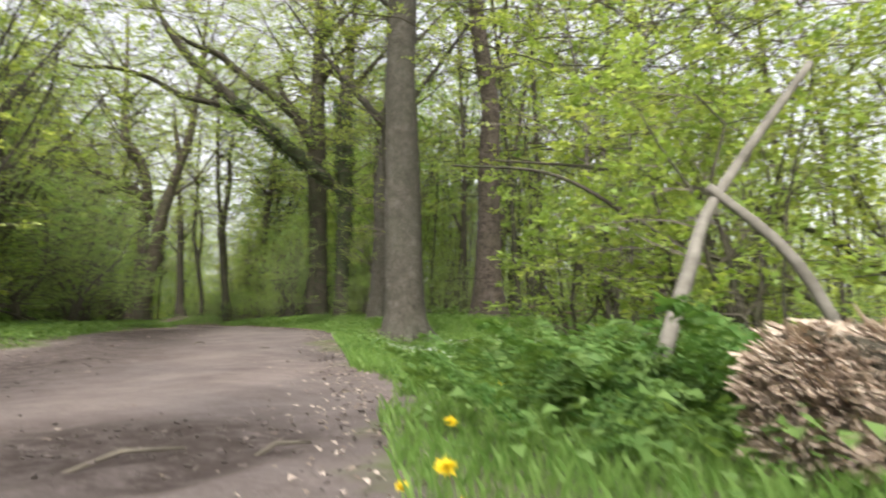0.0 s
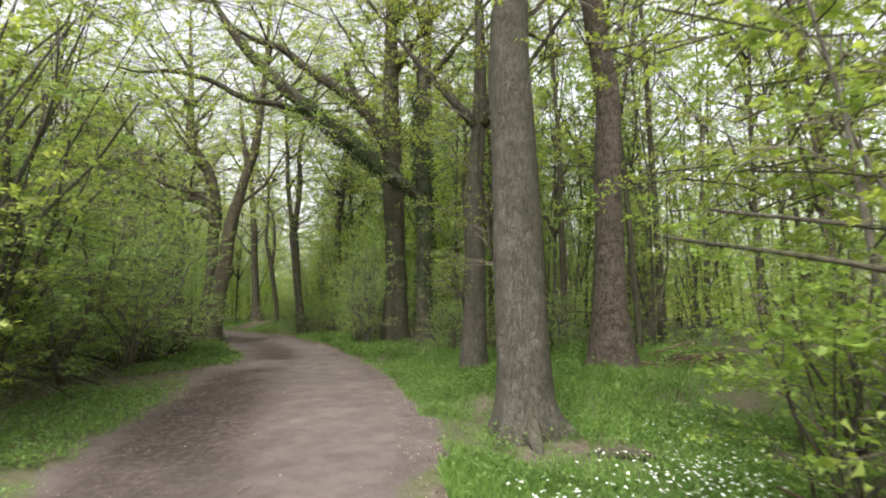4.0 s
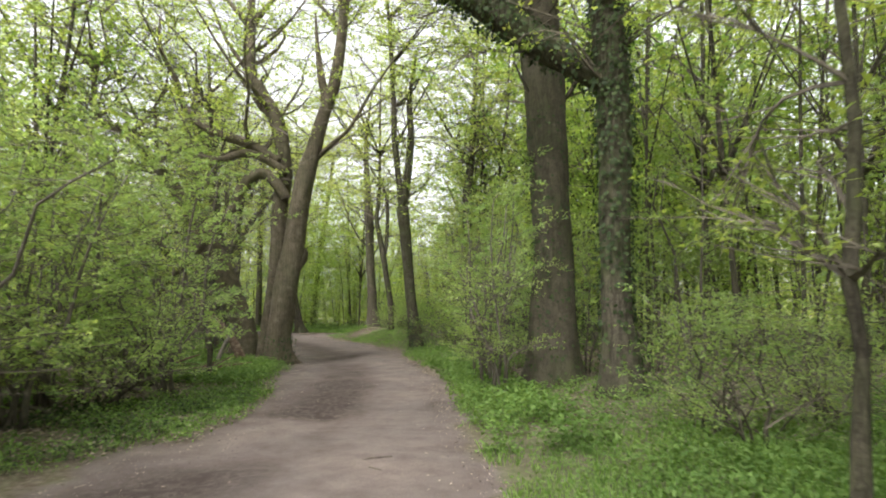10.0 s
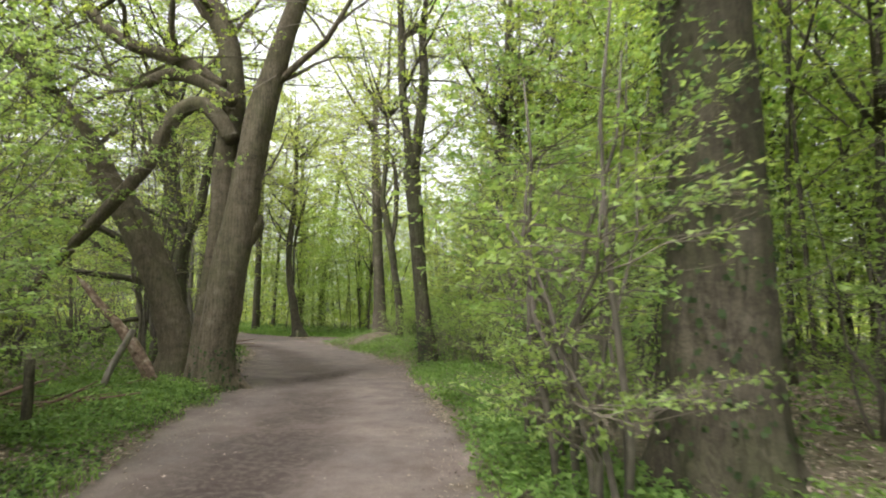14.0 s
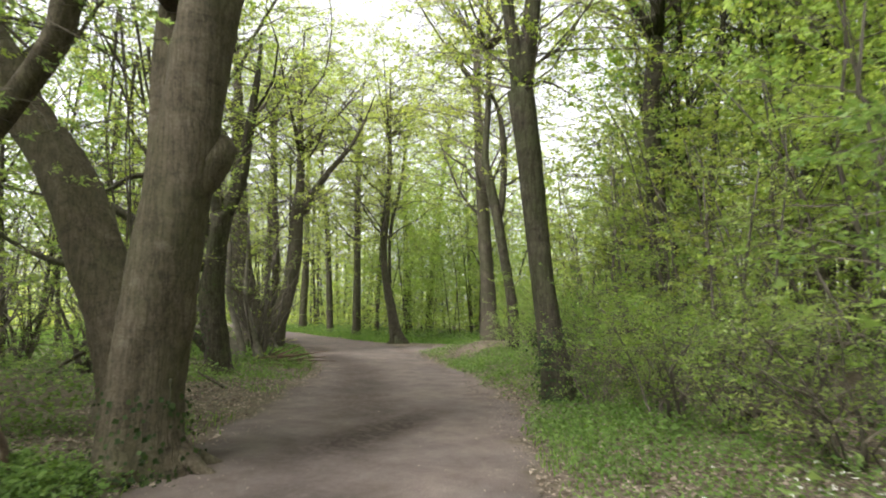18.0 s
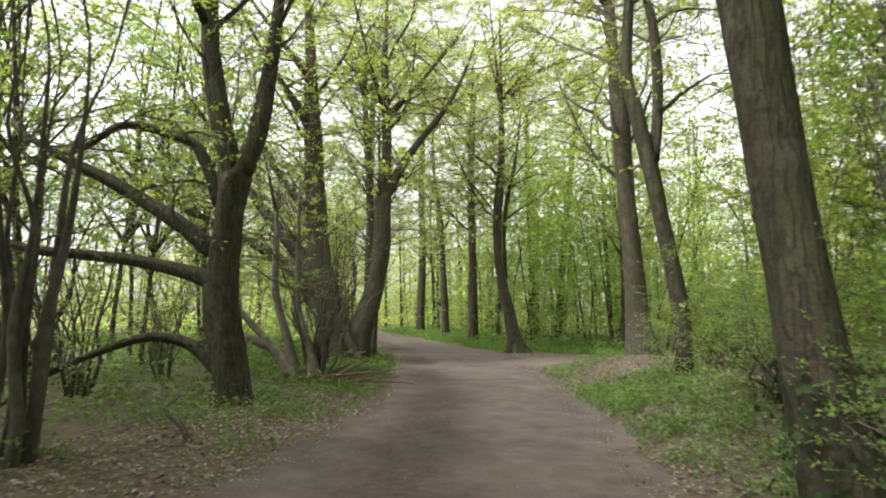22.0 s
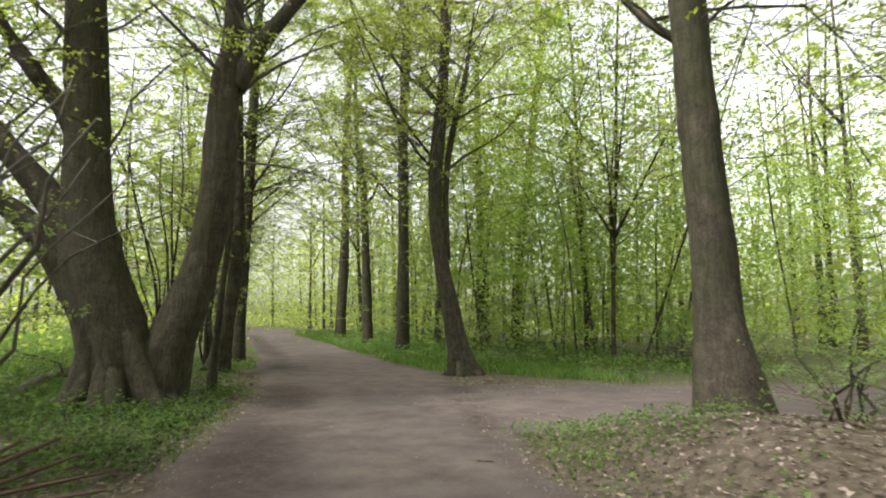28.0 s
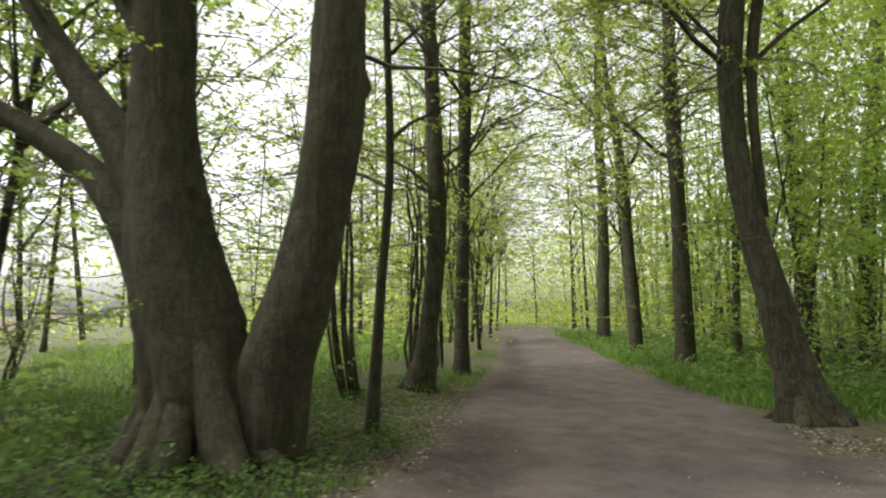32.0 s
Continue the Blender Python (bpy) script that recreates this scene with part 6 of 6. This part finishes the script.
# ---- cow parsley by the start of the track ----
def cow_parsley(seed, fronds, length):
    r = np.random.default_rng(seed)
    root = thing("cow_parsley", (0, 0, 0), "feathery dark green cow parsley plant in the verge", "plant", "cow parsley in the verge")
    for n in range(fronds):
        az, up = r.uniform(0, 6.283), r.uniform(0.7, 1.3)
        c, s = math.cos(az), math.sin(az)
        ln = length * r.uniform(0.7, 1.2)
        u = np.linspace(0, 1, 14)
        rad, hgt = ln * u * 0.75, ln * up * (u - 0.42 * u**2)
        sp = np.stack([c * rad, s * rad, hgt], 1)
        a, b2, leaf_at, leaf_d = [], [], [], []
        for i in range(5, 14):
            w = ln * 0.42 * (1 - (i - 5) / 9.5)
            for sd in (-1, 1):
                d = np.array([-s * sd + c * 0.5, c * sd + s * 0.5, 0.1])
                e = sp[i] + d * w * 0.75
                a.append(sp[i]), b2.append(e)
                for q in (0.15, 0.32, 0.49, 0.66, 0.83, 1.0):
                    for s3 in (-1, 1):
                        leaf_at.append(sp[i] + (e - sp[i]) * q)
                        leaf_d.append(d * 1.2 + np.array([-d[1], d[0], 0]) * s3)
        st = sticks(np.vstack([sp[:-1], np.array(a)]), np.vstack([sp[1:], np.array(b2)]), 0.003, 0.0016)
        lf = leaves(np.array(leaf_at), ln * 0.095, r, 1.6, np.array(leaf_d) * 3, 0.42, True)
        frond = part_of("frond", mesh_of("frond", *lf, HERB), root)
        part_of("stalk", mesh_of("stalk", *st, HERB), frond)
    return root


R6 = np.random.default_rng(71)
cp = [(x, y) for x, y in zip(R6.uniform(0.45, 3.0, 60), R6.uniform(-4.35, -1.2, 60)) if x > 0.5 and (x - 0.95) ** 2 + (y + 4.25) ** 2 > 0.16]
put_copies(cow_parsley(101, 7, 0.42), cp[::2], R6, 0.8, 1.3)
put_copies(cow_parsley(102, 6, 0.36), cp[1::2], R6, 0.8, 1.3)


# ---- knobs, dead side branches and fallen wood ----
def stub(tree_ob, name, pts, bark, label=""):
    """A short piece on a tree, given in the world."""
    o = tree_ob.location
    part_of(name, tube_mesh(name, [(x - o.x, y - o.y, z - o.z, q) for x, y, z, q in pts], bark, seg=12, step=0.06, rough=0.07, seed=5), tree_ob, label)


stub(HORNBEAM, "knob", [(-8.66, 22.2, 2.55, 0.22), (-8.53, 22.3, 2.85, 0.26), (-8.4, 22.44, 3.12, 0.23), (-8.34, 22.52, 3.27, 0.15), (-8.32, 22.55, 3.33, 0.06)], HORN, "bulging knob of an old lost limb")
stub(BIG_BEECH, "knob", [(-18.96, 35.89, 3.75, 0.2), (-18.84, 36.16, 3.9, 0.18), (-18.8, 36.26, 3.94, 0.1)], BEECH, "bulging knob of an old lost limb")
rl = np.random.default_rng(77)
for z in (1.3, 1.9, 2.2, 2.8, 3.3, 3.6, 4.1, 4.5, 5.0, 5.6, 6.1):
    az, ln = rl.uniform(-1.2, 3.6), rl.uniform(0.5, 1.5)
    c, s = math.cos(az), math.sin(az)
    stub(LARCH, "dead_branch", [(3.77 + c * 0.15, 9.5 + s * 0.15, z, 0.016), (3.77 + c * (0.2 + ln * 0.5), 9.5 + s * (0.2 + ln * 0.5), z + 0.06, 0.011), (3.77 + c * (0.2 + ln), 9.5 + s * (0.2 + ln), z - 0.02, 0.004)], DARK)
pole("grey fallen log lying in low plants", [(-21.4, 34.01, 0.05, 0.1), (-22.1, 34.57, 0.22, 0.1), (-23.3, 35.61, 0.3, 0.08), (-24.51, 36.67, 0.2, 0.05)], POLE, 89, "log", "log")
pole("dark fallen branch on the bank", [(-9.33, 38.79, 0.4, 0.05), (-8.73, 39.46, 0.62, 0.05), (-7.73, 40.32, 0.75, 0.04), (-6.73, 41.09, 0.7, 0.02)], DARK, 90)
pole("pale broken stick lying on the track edge", [(-4.66, 22.61, 0.0, 0.012), (-4.53, 22.55, 0.02, 0.012), (-4.41, 22.51, 0.02, 0.01)], DEAD, 91)

# crumbs of earth and broken twigs on the churned ground
rc = np.random.default_rng(88)
cy = np.concatenate([rc.uniform(-3, 14, 900), rc.normal(-3.3, 0.25, 160)])
cx = np.concatenate([edge_left(cy[:900]) + 0.3 + 1.5 * rc.random(900), rc.normal(-0.75, 0.4, 160)])
cy = np.concatenate([cy, rc.uniform(-4.5, 30, 900)])
cx = np.concatenate([cx, edge_right(cy[1060:]) - np.abs(rc.normal(0.05, 0.16, 900))])
az = rc.uniform(0, 6.283, len(cx))
ln = rc.uniform(0.003, 0.013, len(cx))[:, None]
cc = np.stack([cx, cy, terrain(cx, cy) + 0.002], 1)
cd = np.stack([np.cos(az), np.sin(az), rc.normal(0, 0.15, len(cx))], 1) * ln
stuff("earth_crumbs", mesh_of("earth_crumbs", *sticks(cc - cd, cc + cd, rc.uniform(0.003, 0.008, len(cx)), 0.003), plain("wet_earth", [(0.0, (0.035, 0.026, 0.022)), (1.0, (0.10, 0.08, 0.07))], 9, island=True)), "dark crumbs of churned earth on the track", "earth")
for x, y, az, ln in ((-0.85, -3.55, 0.25, 0.35), (-0.35, -3.5, 0.3, 0.22), (-3.1, 12.6, 0.6, 0.5), (-2.9, 12.5, -0.5, 0.3), (-5.12, 22.36, 0.4, 0.3), (-2.0, 2.6, 1.0, 0.25), (-1.1, 1.8, 0.3, 0.2), (-13.5, 35.32, 0.3, 0.3)):
    c, s = math.cos(az) * ln, math.sin(az) * ln
    pole("thin broken twig lying on the track", [(x, y, ground_z(x, y), 0.007), (x + c * 0.5, y + s * 0.5, ground_z(x + c * 0.5, y + s * 0.5) + 0.012, 0.007), (x + c, y + s, ground_z(x + c, y + s) + 0.006, 0.004)], TWIG, 92, "twig", "twig")
pole("mossy fallen branch half sunk in grass", [(x, y, ground_z(x, y) + h, q) for x, y, h, q in ((1.62, 4.2, 0.0, 0.07), (1.95, 4.1, 0.05, 0.075), (2.3, 3.95, 0.04, 0.06), (2.65, 3.9, 0.0, 0.03))], DARK, 93)
rf = np.random.default_rng(99)
for x, y in ((-6.3, 9.0), (-6.8, 10.2), (-7.4, 11.6), (-7.2, 13.4), (-7.9, 14.6), (-6.0, 7.4), (-8.3, 16.2), (-12.3, 26.6), (-20.9, 33.6), (-22.4, 35.9)):
    az, ln, up = rf.uniform(2.2, 4.2), rf.uniform(1.2, 2.4), rf.uniform(0.15, 0.7)
    c, s = math.cos(az), math.sin(az)
    z = ground_z(x, y)
    pole("crooked dark dead branch lying among low plants", [(x, y, z, 0.035)] + [(x + c * ln * u + rf.normal(0, 0.12), y + s * ln * u + rf.normal(0, 0.12), z + 0.06 + up * u, 0.034 * (1.1 - u)) for u in (0.3, 0.6, 1.0)], DARK, 94)
